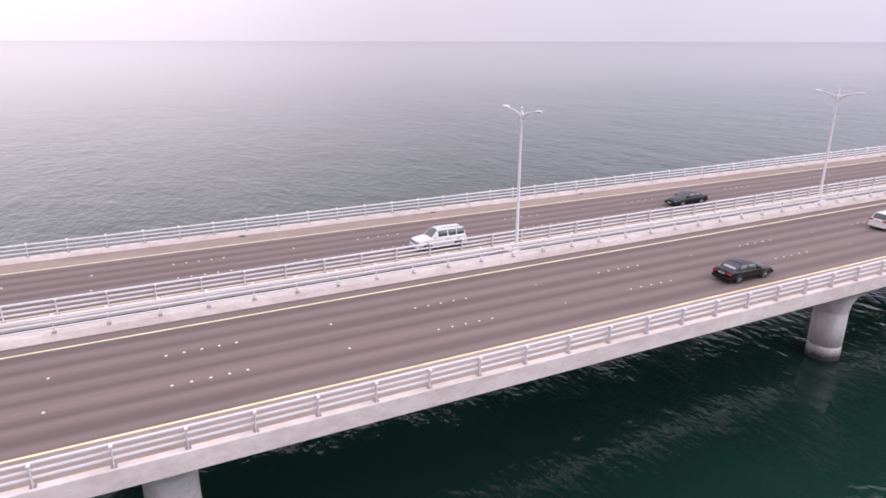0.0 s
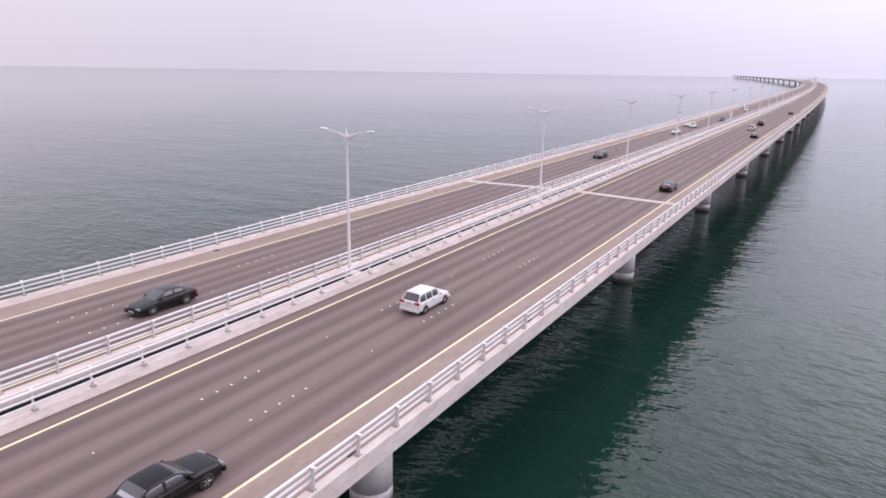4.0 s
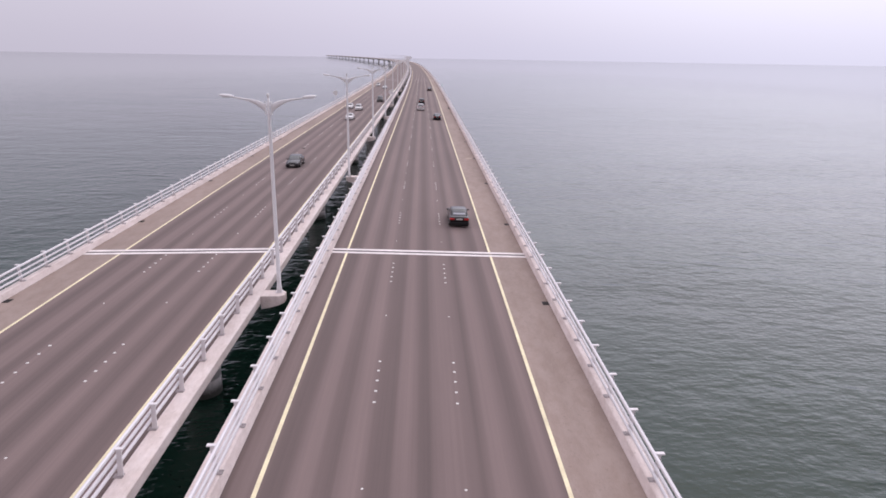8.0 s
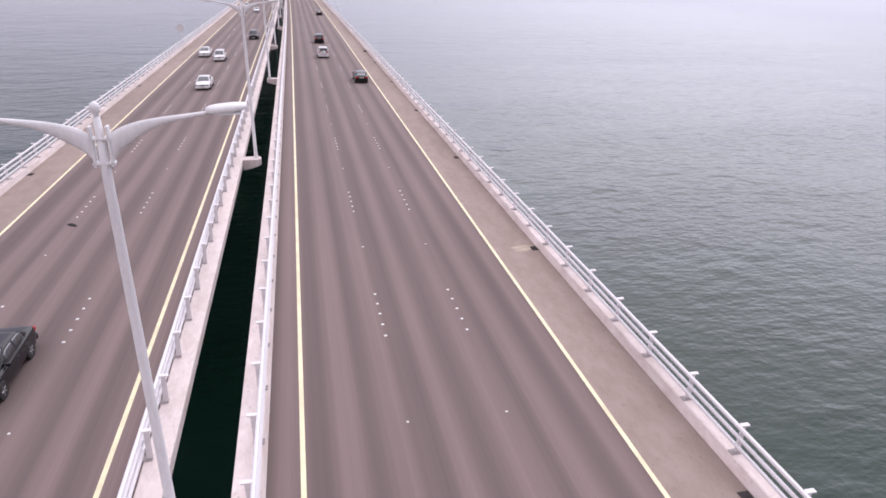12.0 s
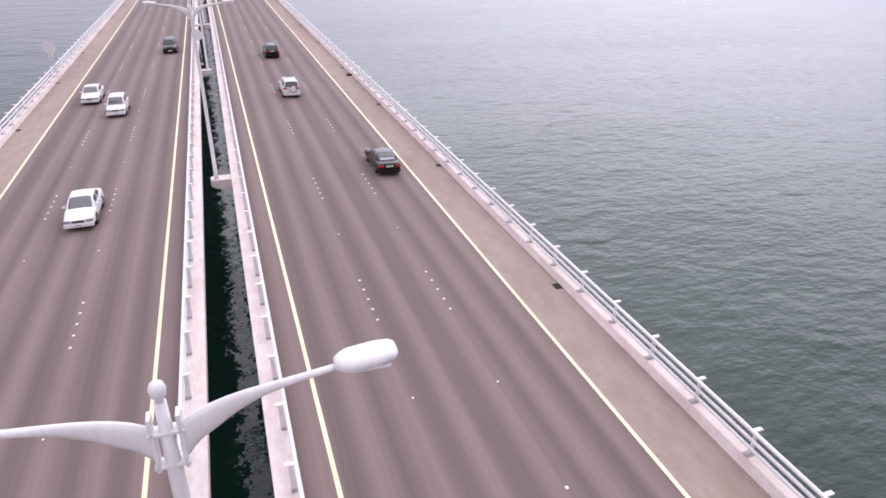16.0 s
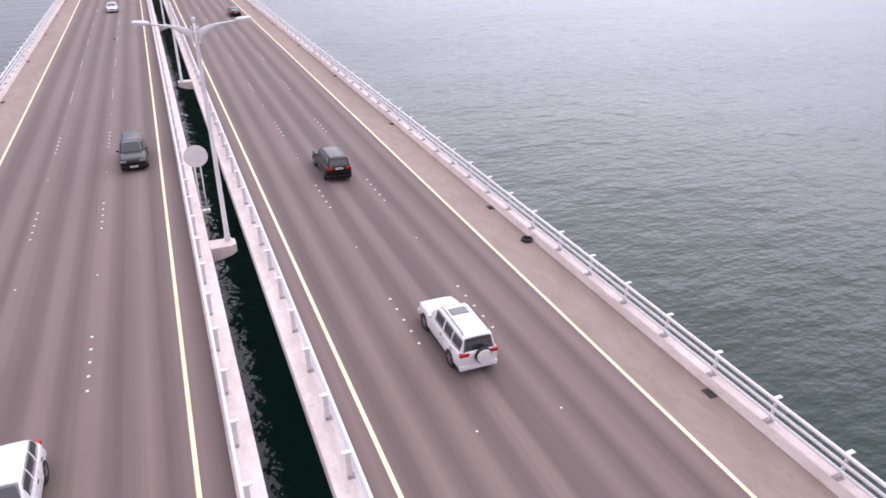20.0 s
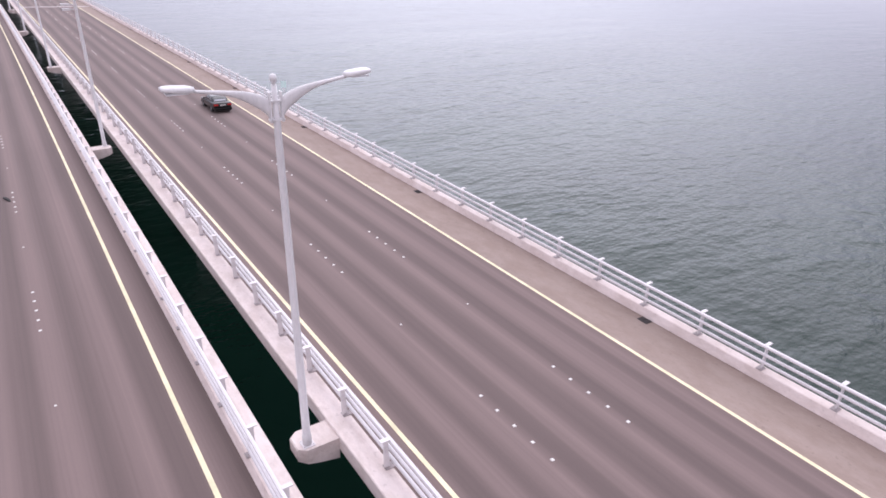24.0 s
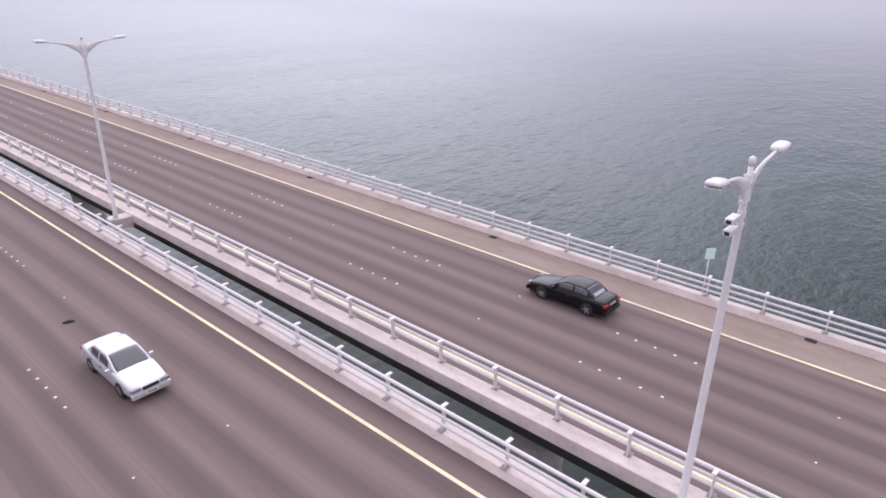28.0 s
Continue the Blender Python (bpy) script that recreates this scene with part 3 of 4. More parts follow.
def street_lamp():
    root = new("street_lamp")
    bm = bmesh.new()
    tube(bm, [(0, 0, LAMP_FOOT), (0, 0, 0.75), (0, 0, 0.80), (0, 0, YOKE - 0.3), (0, 0, YOKE + 0.75)], [0.16, 0.16, 0.135, 0.095, 0.07], 12)
    pole = part("pole", bm, lamp_mat, root, smooth=True)
    bm = bmesh.new()
    box(bm, -0.07, 0.07, -0.148, -0.10, 0.95, 1.45, 0.01)
    part("service_door", bm, lamp_mat, pole)
    bm = bmesh.new()
    tube(bm, [(0, 0, YOKE + 0.74), (0, 0, YOKE + 0.80), (0, 0, YOKE + 0.84), (0, 0, YOKE + 0.93), (0, 0, YOKE + 1.0), (0, 0, YOKE + 1.03)], [0.05, 0.05, 0.085, 0.10, 0.075, 0.02], 12)
    part("finial", bm, lamp_mat, root, "rounded finial on the pole", smooth=True)
    bm = bmesh.new()
    box(bm, -0.21, 0.21, -0.21, 0.21, LAMP_FOOT, LAMP_FOOT + 0.04, 0.008)
    for x in (-0.16, 0.16):
        for y in (-0.16, 0.16):
            tube(bm, [(x, y, LAMP_FOOT + 0.03), (x, y, LAMP_FOOT + 0.10)], 0.02, 6)
    part("base_plate", bm, post_mat, root)
    # two upright flanges beside the pole carry the arms, tied by a plate below and one above
    for z in (YOKE - 0.14, YOKE + 0.34):
        bm = bmesh.new()
        box(bm, -0.20, 0.20, -0.09, 0.09, z - 0.02, z + 0.02, 0.006)
        part("tie_plate", bm, lamp_mat, root)
    for side in (-1, 1):
        bm = bmesh.new()
        x0, x1 = sorted((side * 0.13, side * 0.18))
        box(bm, x0, x1, -0.09, 0.09, YOKE - 0.20, YOKE + 0.58, 0.01)
        part("flange", bm, lamp_mat, root)
        # gull-wing arm: deep at the flange, thin at the luminaire
        bm = bmesh.new()
        rings = []
        for r, lo, hi, t in glide(ARM, 3):
            zc, hz = YOKE + (lo + hi) / 2, (hi - lo) / 2
            rings.append([bm.verts.new((side * r, t * c, zc + hz * s_)) for c, s_ in ROUND])
        skin(bm, rings)
        part("arm", bm, lamp_mat, root, smooth=True)
        # boxy luminaire with a domed back and a short spigot
        ex, ez = side * ARM[-1][0], YOKE + 0.78
        bm = bmesh.new()
        rings = []
        for f, w, h in ((-0.06, 0.08, 0.07), (0.02, 0.16, 0.095), (0.12, 0.205, 0.11), (0.46, 0.21, 0.105), (0.64, 0.18, 0.08), (0.70, 0.13, 0.045)):
            x = ex + side * f
            zc = ez + 0.05 + 0.10 * f
            rings.append([bm.verts.new((x, w * sx, zc + h * sz)) for sx, sz in HOOD])
        for a, b in zip(rings, rings[1:]):
            for k in range(len(HOOD)):
                j = (k + 1) % len(HOOD)
                bm.faces.new((a[k], a[j], b[j], b[k]))
        bm.faces.new(rings[0]); bm.faces.new(rings[-1])
        lum = part("luminaire", bm, lamp_mat, root, "boxy white luminaire", smooth=True)
        bm = bmesh.new()
        x0, x1 = sorted((ex + side * 0.10, ex + side * 0.60))
        box(bm, x0, x1, -0.18, 0.18, ez - 0.02, ez + 0.02, 0.01)
        part("lens", bm, lens_mat, lum)
    # concrete bracket that reaches out from the parapet
    bm = bmesh.new()
    prof = [(-1.0, LAMP_FOOT), (0.12, LAMP_FOOT), (0.36, LAMP_FOOT), (0.40, LAMP_FOOT - 0.04), (0.40, LAMP_FOOT - 0.48), (0.12, LAMP_FOOT - 0.57), (-0.30, LAMP_FOOT - 0.70), (-1.0, LAMP_FOOT - 0.85)]
    a = [bm.verts.new((u, -0.58 if u > 0.2 else -0.78, z)) for u, z in prof]
    b = [bm.verts.new((u, 0.10 if u > 0.2 else 0.30, z)) for u, z in prof]
    for ring in (a, b):
        for quad in ((0, 1, 5, 6, 7), (1, 2, 3, 4, 5)):
            bm.faces.new([ring[k] for k in quad])
    for i in range(len(prof)):
        j = (i + 1) % len(prof)
        bm.faces.new((a[i], b[i], b[j], a[j]))
    bmesh.ops.recalc_face_normals(bm, faces=bm.faces)
    part("bracket", bm, concrete, root, "pale concrete bracket")
    return tagged(root, "pale twin-arm street lamp on a concrete bracket between the decks", "street lamp", "street lamps")


lens_mat = material("lamp_lens", (0.75, 0.76, 0.78), 0.15)[0]
lamp0 = street_lamp()
for k in range(-12, 60):
    x, y, z = place(LAMP_STEP * k, 0.0, 0.0)
    turn = Matrix.Rotation(0 if k % 2 == 0 else math.pi, 4, "Z")
    m = Matrix.Translation((x, y, z)) @ turn
    if k == 0:
        lamp0.matrix_basis = m
    else:
        copy_thing(lamp0, m)

# ---- expansion joints ----
for nm, sd, s in (("right", 1, 90.3), ("left", -1, 90.3), ("right", 1, 450.3), ("left", -1, 450.3)):
    lo, hi = sorted((sd * (KERB_IN - 0.1), sd * (KERB_OUT + 0.05)))
    seal = swept("expansion_joint_" + nm, [(lo, -0.015), (hi, -0.015), (hi, 0.008), (lo, 0.008)], [s - 0.10, s + 0.10], rubber)
    tagged(seal, "expansion joint of two pale nosing strips round a dark rubber seal", "expansion joint", kind="structure")
    for d in (-0.38, 0.38):
        swept("nosing", [(lo, -0.015), (hi, -0.015), (hi, 0.012), (lo, 0.012)], [s + d - 0.22, s + d + 0.22], joint_mat, seal)

# ---- scuppers along the kerbs ----
def scupper():
    root = new("drain_scupper")
    bm = bmesh.new()
    box(bm, -0.20, 0.20, -0.28, 0.28, 0.0, 0.02)
    part("grate_frame", bm, dark_iron, root)
    for i in range(6):
        bm = bmesh.new()
        box(bm, -0.16, 0.16, -0.25 + i * 0.09, -0.21 + i * 0.09, 0.02, 0.035)
        part("bar", bm, dark_iron, root)
    return tagged(root, "dark iron drain grate at the foot of the parapet", "drain", "drains")


dr = scupper()
dr.matrix_basis = Matrix.Translation(place(-40.0, DRAIN_U, 0.002)) @ lean(1)
for k in range(-3, 22):
    for u in (DRAIN_U, -DRAIN_U):
        if k == -2 and u > 0:
            continue
        copy_thing(dr, Matrix.Translation(place(20.0 * k, u, 0.002)) @ lean(u))

# ---- signs seen from behind and beside the road ----
sign_back = weathered("sign_back", (0.80, 0.78, 0.78), 0.45, 0.06, 18.0, 2.0, (1, 1, 1), 0.0005)
sign_face = weathered("pale_green_sign", (0.72, 0.97, 0.93), 0.4, 0.05, 18.0, 2.0, (1, 1, 1), 0.0005)
sand = weathered("sand_drift", (0.50, 0.41, 0.33), 0.95, 0.15, 30.0, 2.0)


def round_sign(u, s, foot, plate_z):
    root = new("traffic_sign")
    x, y, z = place(s, u, 0)
    root.location = (x, y, z + foot)
    for dx in (-0.17, 0.17):
        bm = bmesh.new()
        tube(bm, [(dx, 0, 0), (dx, 0, plate_z - foot + 0.25)], 0.045, 10)
        part("post", bm, steel, root, smooth=True)
        bm = bmesh.new()
        box(bm, dx - 0.06, dx + 0.06, -0.03, 0.055, plate_z - foot - 0.02, plate_z - foot + 0.02)
        part("clamp", bm, post_mat, root)
    bm = bmesh.new()
    lathe(bm, [(0.0, -0.015), (0.68, -0.015), (0.70, 0.0), (0.68, 0.012), (0.0, 0.012)], 32, "x", Matrix.Translation((0, -0.075, plate_z - foot)) @ Matrix.Rotation(math.pi / 2, 4, "Z"))
    part("plate", bm, sign_back, root, "pale round plate")
    bm = bmesh.new()
    box(bm, -0.34, 0.34, -0.13, 0.13, -0.16, 0.02, 0.01)
    part("base_plate", bm, post_mat, root)
    return tagged(root, "round pale traffic sign on two steel posts at the parapet", "traffic sign", "round signs")


round_sign(-0.80, 245.6, 0.02, 3.62)
round_sign(-17.2, 242.6, BARRIER_OUT, 3.62)


def small_sign(u, s, foot, plate_z):
    root = new("delineator_sign")
    x, y, z = place(s, u, 0)
    root.matrix_basis = Matrix.Translation((x, y, z + foot)) @ Matrix.Rotation(radians(-40), 4, "Z")
    bm = bmesh.new()
    tube(bm, [(0, 0, 0), (0, 0, plate_z - foot + 0.3)], 0.035, 10)
    part("post", bm, steel, root, smooth=True)
    bm = bmesh.new()
    box(bm, -0.28, 0.28, -0.055, -0.035, plate_z - foot - 0.32, plate_z - foot + 0.32, 0.008)
    part("plate", bm, sign_face, root, "pale blue-green plate")
    bm = bmesh.new()
    box(bm, -0.10, 0.10, -0.10, 0.10, 0.0, 0.03, 0.006)
    part("base_plate", bm, post_mat, root)
    return tagged(root, "small pale blue-green sign on a thin post behind the rails", "road sign")


small_sign(17.22, 325.8, BARRIER_OUT, 2.88)


# ---- cameras clamped to two of the lamp poles ----
def pole_camera(k, z, dx, long):
    root = new("traffic_camera")
    x, y, _ = place(LAMP_STEP * k, 0, 0)
    root.location = (x, y, z)
    bm = bmesh.new()
    tube(bm, [(dx * 0.10, 0, 0), (dx * long * 0.55, 0, 0.02)], 0.03, 8)
    part("arm", bm, lamp_mat, root)
    bm = bmesh.new()
    x0, x1 = sorted((dx * long * 0.45, dx * (long + 0.1)))
    box(bm, x0, x1, -0.11, 0.11, -0.06, 0.10, 0.03)
    part("housing", bm, lamp_mat, root, "white weatherproof housing")
    bm = bmesh.new()
    x0, x1 = sorted((dx * (long + 0.09), dx * (long + 0.12)))
    box(bm, x0, x1, -0.06, 0.06, -0.03, 0.06, 0.01)
    part("lens", bm, rubber, root)
    bm = bmesh.new()
    tube(bm, [(0, 0, -0.07), (0, 0, 0.07)], 0.115, 12)
    part("clamp", bm, post_mat, root)
    return tagged(root, "white traffic camera clamped to a lamp pole", "camera", "traffic cameras")


pole_camera(8, 10.88, -1, 0.85)
pole_camera(8, 10.56, -1, 0.80)
pole_camera(5, 10.8, 1, 0.35)


# ---- litter on the road ----
def tyre(u, s):
    bm = bmesh.new()
    lathe(bm, [(0.20, 0.0), (0.31, 0.0), (0.34, 0.05), (0.34, 0.15), (0.31, 0.20), (0.20, 0.20), (0.19, 0.10), (0.20, 0.0)], 24, "z")
    ob = part("old_tyre", bm, rubber, None)
    ob.location = place(s, u, 0.004)
    return tagged(ob, "old black tyre lying flat on the shoulder beside the parapet", "tyre")


tyre(16.48, 234.9)


def tread(u, s, turn, size):
    """A curled strip of burst tyre."""
    bm = bmesh.new()
    rows = []
    for i in range(9):
        a = i / 8
        y = (a - 0.5) * size
        lift = 0.03 + 0.10 * math.sin(a * math.pi) ** 2 + 0.02 * math.sin(a * 9)
        w = 0.11 * (1 - 0.5 * abs(2 * a - 1) ** 3)
        rows.append([bm.verts.new((sx * w, y, max(0.0, lift * hz))) for sx, hz in ((-1, 0.2), (-0.6, 0.9), (0.6, 1.0), (1, 0.3), (0.6, 0.6), (-0.6, 0.5))])
    for a, b in zip(rows, rows[1:]):
        for k in range(6):
            bm.faces.new((a[k], a[(k + 1) % 6], b[(k + 1) % 6], b[k]))
    bm.faces.new(rows[0]); bm.faces.new(rows[-1])
    ob = part("tyre_scrap", bm, rubber, None)
    ob.matrix_basis = Matrix.Translation(place(s, u, 0.004)) @ lean(u) @ Matrix.Rotation(turn, 4, "Z")
    return tagged(ob, "black scrap of burst tyre lying on the asphalt", "tyre scrap", "tyre scraps")


tread(-10.4, 147.9, 0.9, 0.8)
tread(-7.1, 312.1, 0.3, 1.1)
tread(-7.66, 348.4, 1.2, 0.55)

bm = bmesh.new()
pts = [(math.cos(a) * (0.75 + 0.2 * math.sin(3 * a + 1)), math.sin(a) * (0.42 + 0.1 * math.sin(2 * a))) for a in [2 * math.pi * k / 22 for k in range(22)]]
rim_ = [bm.verts.new((x, y, 0.0)) for x, y in pts]
mid_ = [bm.verts.new((x * 0.55, y * 0.55, 0.018)) for x, y in pts]
for k in range(22):
    bm.faces.new((rim_[k], rim_[(k + 1) % 22], mid_[(k + 1) % 22], mid_[k]))
bm.faces.new(mid_)
drift = part("sand_heap", bm, sand, None)
drift.matrix_basis = Matrix.Translation(place(140.1, 16.0, 0.003)) @ lean(1)
tagged(drift, "low heap of pale sand washed up beside a drain", "sand")

# ---- cars ----
def paint(name, colour, rough=0.25, metal=0.0, gloss=0.25):
    m, n, l, b = material(name, colour, rough, metal)
    b.inputs["Coat Weight"].default_value = gloss
    b.inputs["Specular IOR Level"].default_value = 0.25 + gloss
    b.inputs["Coat Roughness"].default_value = 0.06
    v = coords(n, l)
    a = noise_tex(n, l, v, 1.4, 4)
    lo, hi = tuple(x * 0.86 for x in colour), tuple(min(1, x * 1.05) for x in colour)
    l.new(ramp(n, l, a, [(0.3, lo), (0.7, hi)]), b.inputs["Base Color"])
    r = n.new("ShaderNodeMapRange")
    r.inputs[3].default_value, r.inputs[4].default_value = rough * 0.8, rough * 1.5
    l.new(noise_tex(n, l, v, 6.0, 5), r.inputs[0])
    l.new(r.outputs[0], b.inputs["Roughness"])
    return m


black_paint = paint("black_paint", (0.003, 0.003, 0.0045), 0.12, 0.0, 0.10)
navy_paint = paint("charcoal_paint", (0.008, 0.008, 0.011), 0.16, 0.0, 0.12)
white_paint = paint("white_paint", (0.72, 0.71, 0.71))
silver_paint = paint("silver_paint", (0.62, 0.63, 0.66), 0.3, 0.45)
car_glass = material("tinted_glass", (0.03, 0.035, 0.04), 0.04)[0]
car_glass.node_tree.nodes["Principled BSDF"].inputs["IOR"].default_value = 1.9
tail_red = material("tail_lens", (0.42, 0.012, 0.012), 0.2)[0]
head_lens = material("head_lens", (0.22, 0.23, 0.25), 0.08)[0]
alloy = material("alloy", (0.62, 0.62, 0.64), 0.3, 0.8)[0]
strip_mat = material("pale_window_strip", (0.42, 0.43, 0.47), 0.4)[0]
trim_black = material("black_trim", (0.02, 0.02, 0.02), 0.55)[0]
plate_mat = material("plate", (0.85, 0.84, 0.80), 0.4)[0]
ink = material("plate_ink", (0.05, 0.05, 0.05), 0.5)[0]


def chaikin(sec):
    out = []
    for i, (x, z) in enumerate(sec):
        x2, z2 = sec[(i + 1) % len(sec)]
        out += [(x * 0.75 + x2 * 0.25, z * 0.75 + z2 * 0.25), (x * 0.25 + x2 * 0.75, z * 0.25 + z2 * 0.75)]
    return out


def wheel(root, x, y, r, side):
    bm = bmesh.new()
    lathe(bm, [(r * 0.66, -0.10), (r * 0.92, -0.11), (r, -0.07), (r, 0.07), (r * 0.92, 0.11), (r * 0.66, 0.10)], 24, "x", Matrix.Translation((x, y, r)))
    w = part("wheel", bm, rubber, root, smooth=False)
    bm = bmesh.new()
    o = side * 0.085
    lathe(bm, [(r * 0.66, o - side * 0.04), (r * 0.64, o), (r * 0.56, o - side * 0.03), (r * 0.20, o - side * 0.01), (r * 0.10, o + side * 0.02), (0.0, o + side * 0.02)], 20, "x", Matrix.Translation((x, y, r)))
    for k in range(5):
        a = 2 * math.pi * k / 5
        tube(bm, [(x + o, y + r * 0.12 * math.cos(a), r + r * 0.12 * math.sin(a)), (x + o, y + r * 0.6 * math.cos(a), r + r * 0.6 * math.sin(a))], 0.03, 6)
    part("rim", bm, alloy, w, "silver alloy rim")


# height up the side, share of the way from belt width to roof width
SIDE_ROWS = [(-0.10, -0.10), (0.0, 0.0), (0.07, 0.05), (0.40, 0.30), (0.72, 0.62), (0.86, 0.82), (0.95, 0.94)]
TOP_COLS = [0.90, 0.76, 0.40, 0.0]      # shares of the roof's half width


def glasshouse(root, spec, coat, Y, W_):
    """The cabin above the belt: a loft along the car whose faces go to the roof shell or to one of the panes."""
    g = spec["cabin"]
    zb, zr = g[4], g[5]
    d, e = g[1] - g[0], g[3] - g[2]
    keys = [(g[0], 0.0), (g[0] + 0.30 * d, 0.33), (g[0] + 0.65 * d, 0.69), (g[1], 0.94), (g[1] * 0.8 + g[2] * 0.2, 0.99), (g[1] * 0.5 + g[2] * 0.5, 1.0),
            (g[1] * 0.2 + g[2] * 0.8, 0.985), (g[2], 0.93), (g[2] + 0.40 * e, 0.61), (g[2] + 0.75 * e, 0.25), (g[3], 0.0)]
    cuts = [g[0] + (g[3] - g[0]) * c for c in spec["doors"]]
    prof = glide(keys, 4)
    # extra stations on both sides of every pillar between the doors
    for c in cuts[1:-1]:
        for f in (c - 0.011, c + 0.011):
            for a, b in zip(prof, prof[1:]):
                if a[0] < f < b[0]:
                    t = (f - a[0]) / (b[0] - a[0])
                    prof.append((f, a[1] + (b[1] - a[1]) * t))
                    break
        prof.sort()
    verts, n_col = [], 2 * (len(SIDE_ROWS) + len(TOP_COLS)) - 1
    for f, h in prof:
        along = (f - g[0]) / (g[3] - g[0])
        taper = 1.0 - 0.10 * (2 * along - 1) ** 4
        wb = W_ * 0.925 * taper
        wt = W_ * (0.925 - 0.20 * h) * taper
        zt = zb + (zr - zb) * h
        half = [(wb + (wt - wb) * x, zb + (zt - zb) * max(z, 0.0) + min(z, 0.0)) for z, x in SIDE_ROWS]
        crown = 0.03 * h
        half += [(wt * c, zt - 0.012 + (crown + 0.012) * (1 - c * c)) for c in TOP_COLS]
        verts += [(x, Y(f), z) for x, z in half] + [(-x, Y(f), z) for x, z in half[-2::-1]]
    sets = {}
    nr = len(SIDE_ROWS)
    for i in range(len(prof) - 1):
        fm, hm = (prof[i][0] + prof[i + 1][0]) / 2, (prof[i][1] + prof[i + 1][1]) / 2
        for j in range(n_col - 1):
            q = j if j < (n_col - 1) / 2 else n_col - 2 - j       # same row or column, counted from either side
            sx = 1 if j == q else -1
            key = "roof"
            if 2 <= q <= 4:
                for n, (c0, c1) in enumerate(zip(cuts, cuts[1:])):
                    if c0 + 0.008 < fm < c1 - 0.008:
                        key = ("side_window", sx, n)
            elif q >= nr and 0.07 < hm < 0.90:
                if fm < g[1]:
                    key = "rear_window"
                elif fm > g[2]:
                    key = "windscreen"
            k = i * n_col + j
            sets.setdefault(key, []).append((k, k + 1, k + 1 + n_col, k + n_col))
    for key, faces in sets.items():
        used = sorted({k for f in faces for k in f})
        at = {k: m for m, k in enumerate(used)}
        name = key if isinstance(key, str) else key[0]
        me = mesh_of(name, [verts[k] for k in used], [tuple(at[k] for k in f) for f in faces], coat if name == "roof" else car_glass, smooth=True)
        bm = bmesh.new()
        bm.from_mesh(me)
        bmesh.ops.recalc_face_normals(bm, faces=bm.faces)
        # loose shell: turn it outwards and give it thickness
        mid = Vector((0, Y((g[0] + g[3]) / 2), zb))
        if sum((f.calc_center_median() - mid).dot(f.normal) for f in bm.faces) < 0:
            bmesh.ops.reverse_faces(bm, faces=bm.faces)
        bmesh.ops.solidify(bm, geom=bm.faces[:], thickness=0.018)
        bm.to_mesh(me)
        bm.free()
        me.polygons.foreach_set("use_smooth", [True] * len(me.polygons))
        pane = part_data(name, me, root)
        if name == "rear_window" and spec.get("rear_strip"):
            # pale strip added over the glass along the foot of the rear window
            y0, y1, w = Y(g[0] + 0.18 * d), Y(g[0] + 0.40 * d), W_ * 0.60
            z0, z1 = zb + (zr - zb) * 0.215, zb + (zr - zb) * 0.445
            bm = bmesh.new()
            a = [bm.verts.new((x, y, z + 0.012 + dz)) for dz in (0.0, 0.012) for x, y, z in ((-w, y0, z0), (w, y0, z0), (w * 0.94, y1, z1), (-w * 0.94, y1, z1))]
            for f in ((0, 1, 2, 3), (4, 5, 6, 7), (0, 1, 5, 4), (1, 2, 6, 5), (2, 3, 7, 6), (3, 0, 4, 7)):
                bm.faces.new([a[k] for k in f])
            part("window_strip", bm, strip_mat, pane, "pale strip across the foot of the rear window")


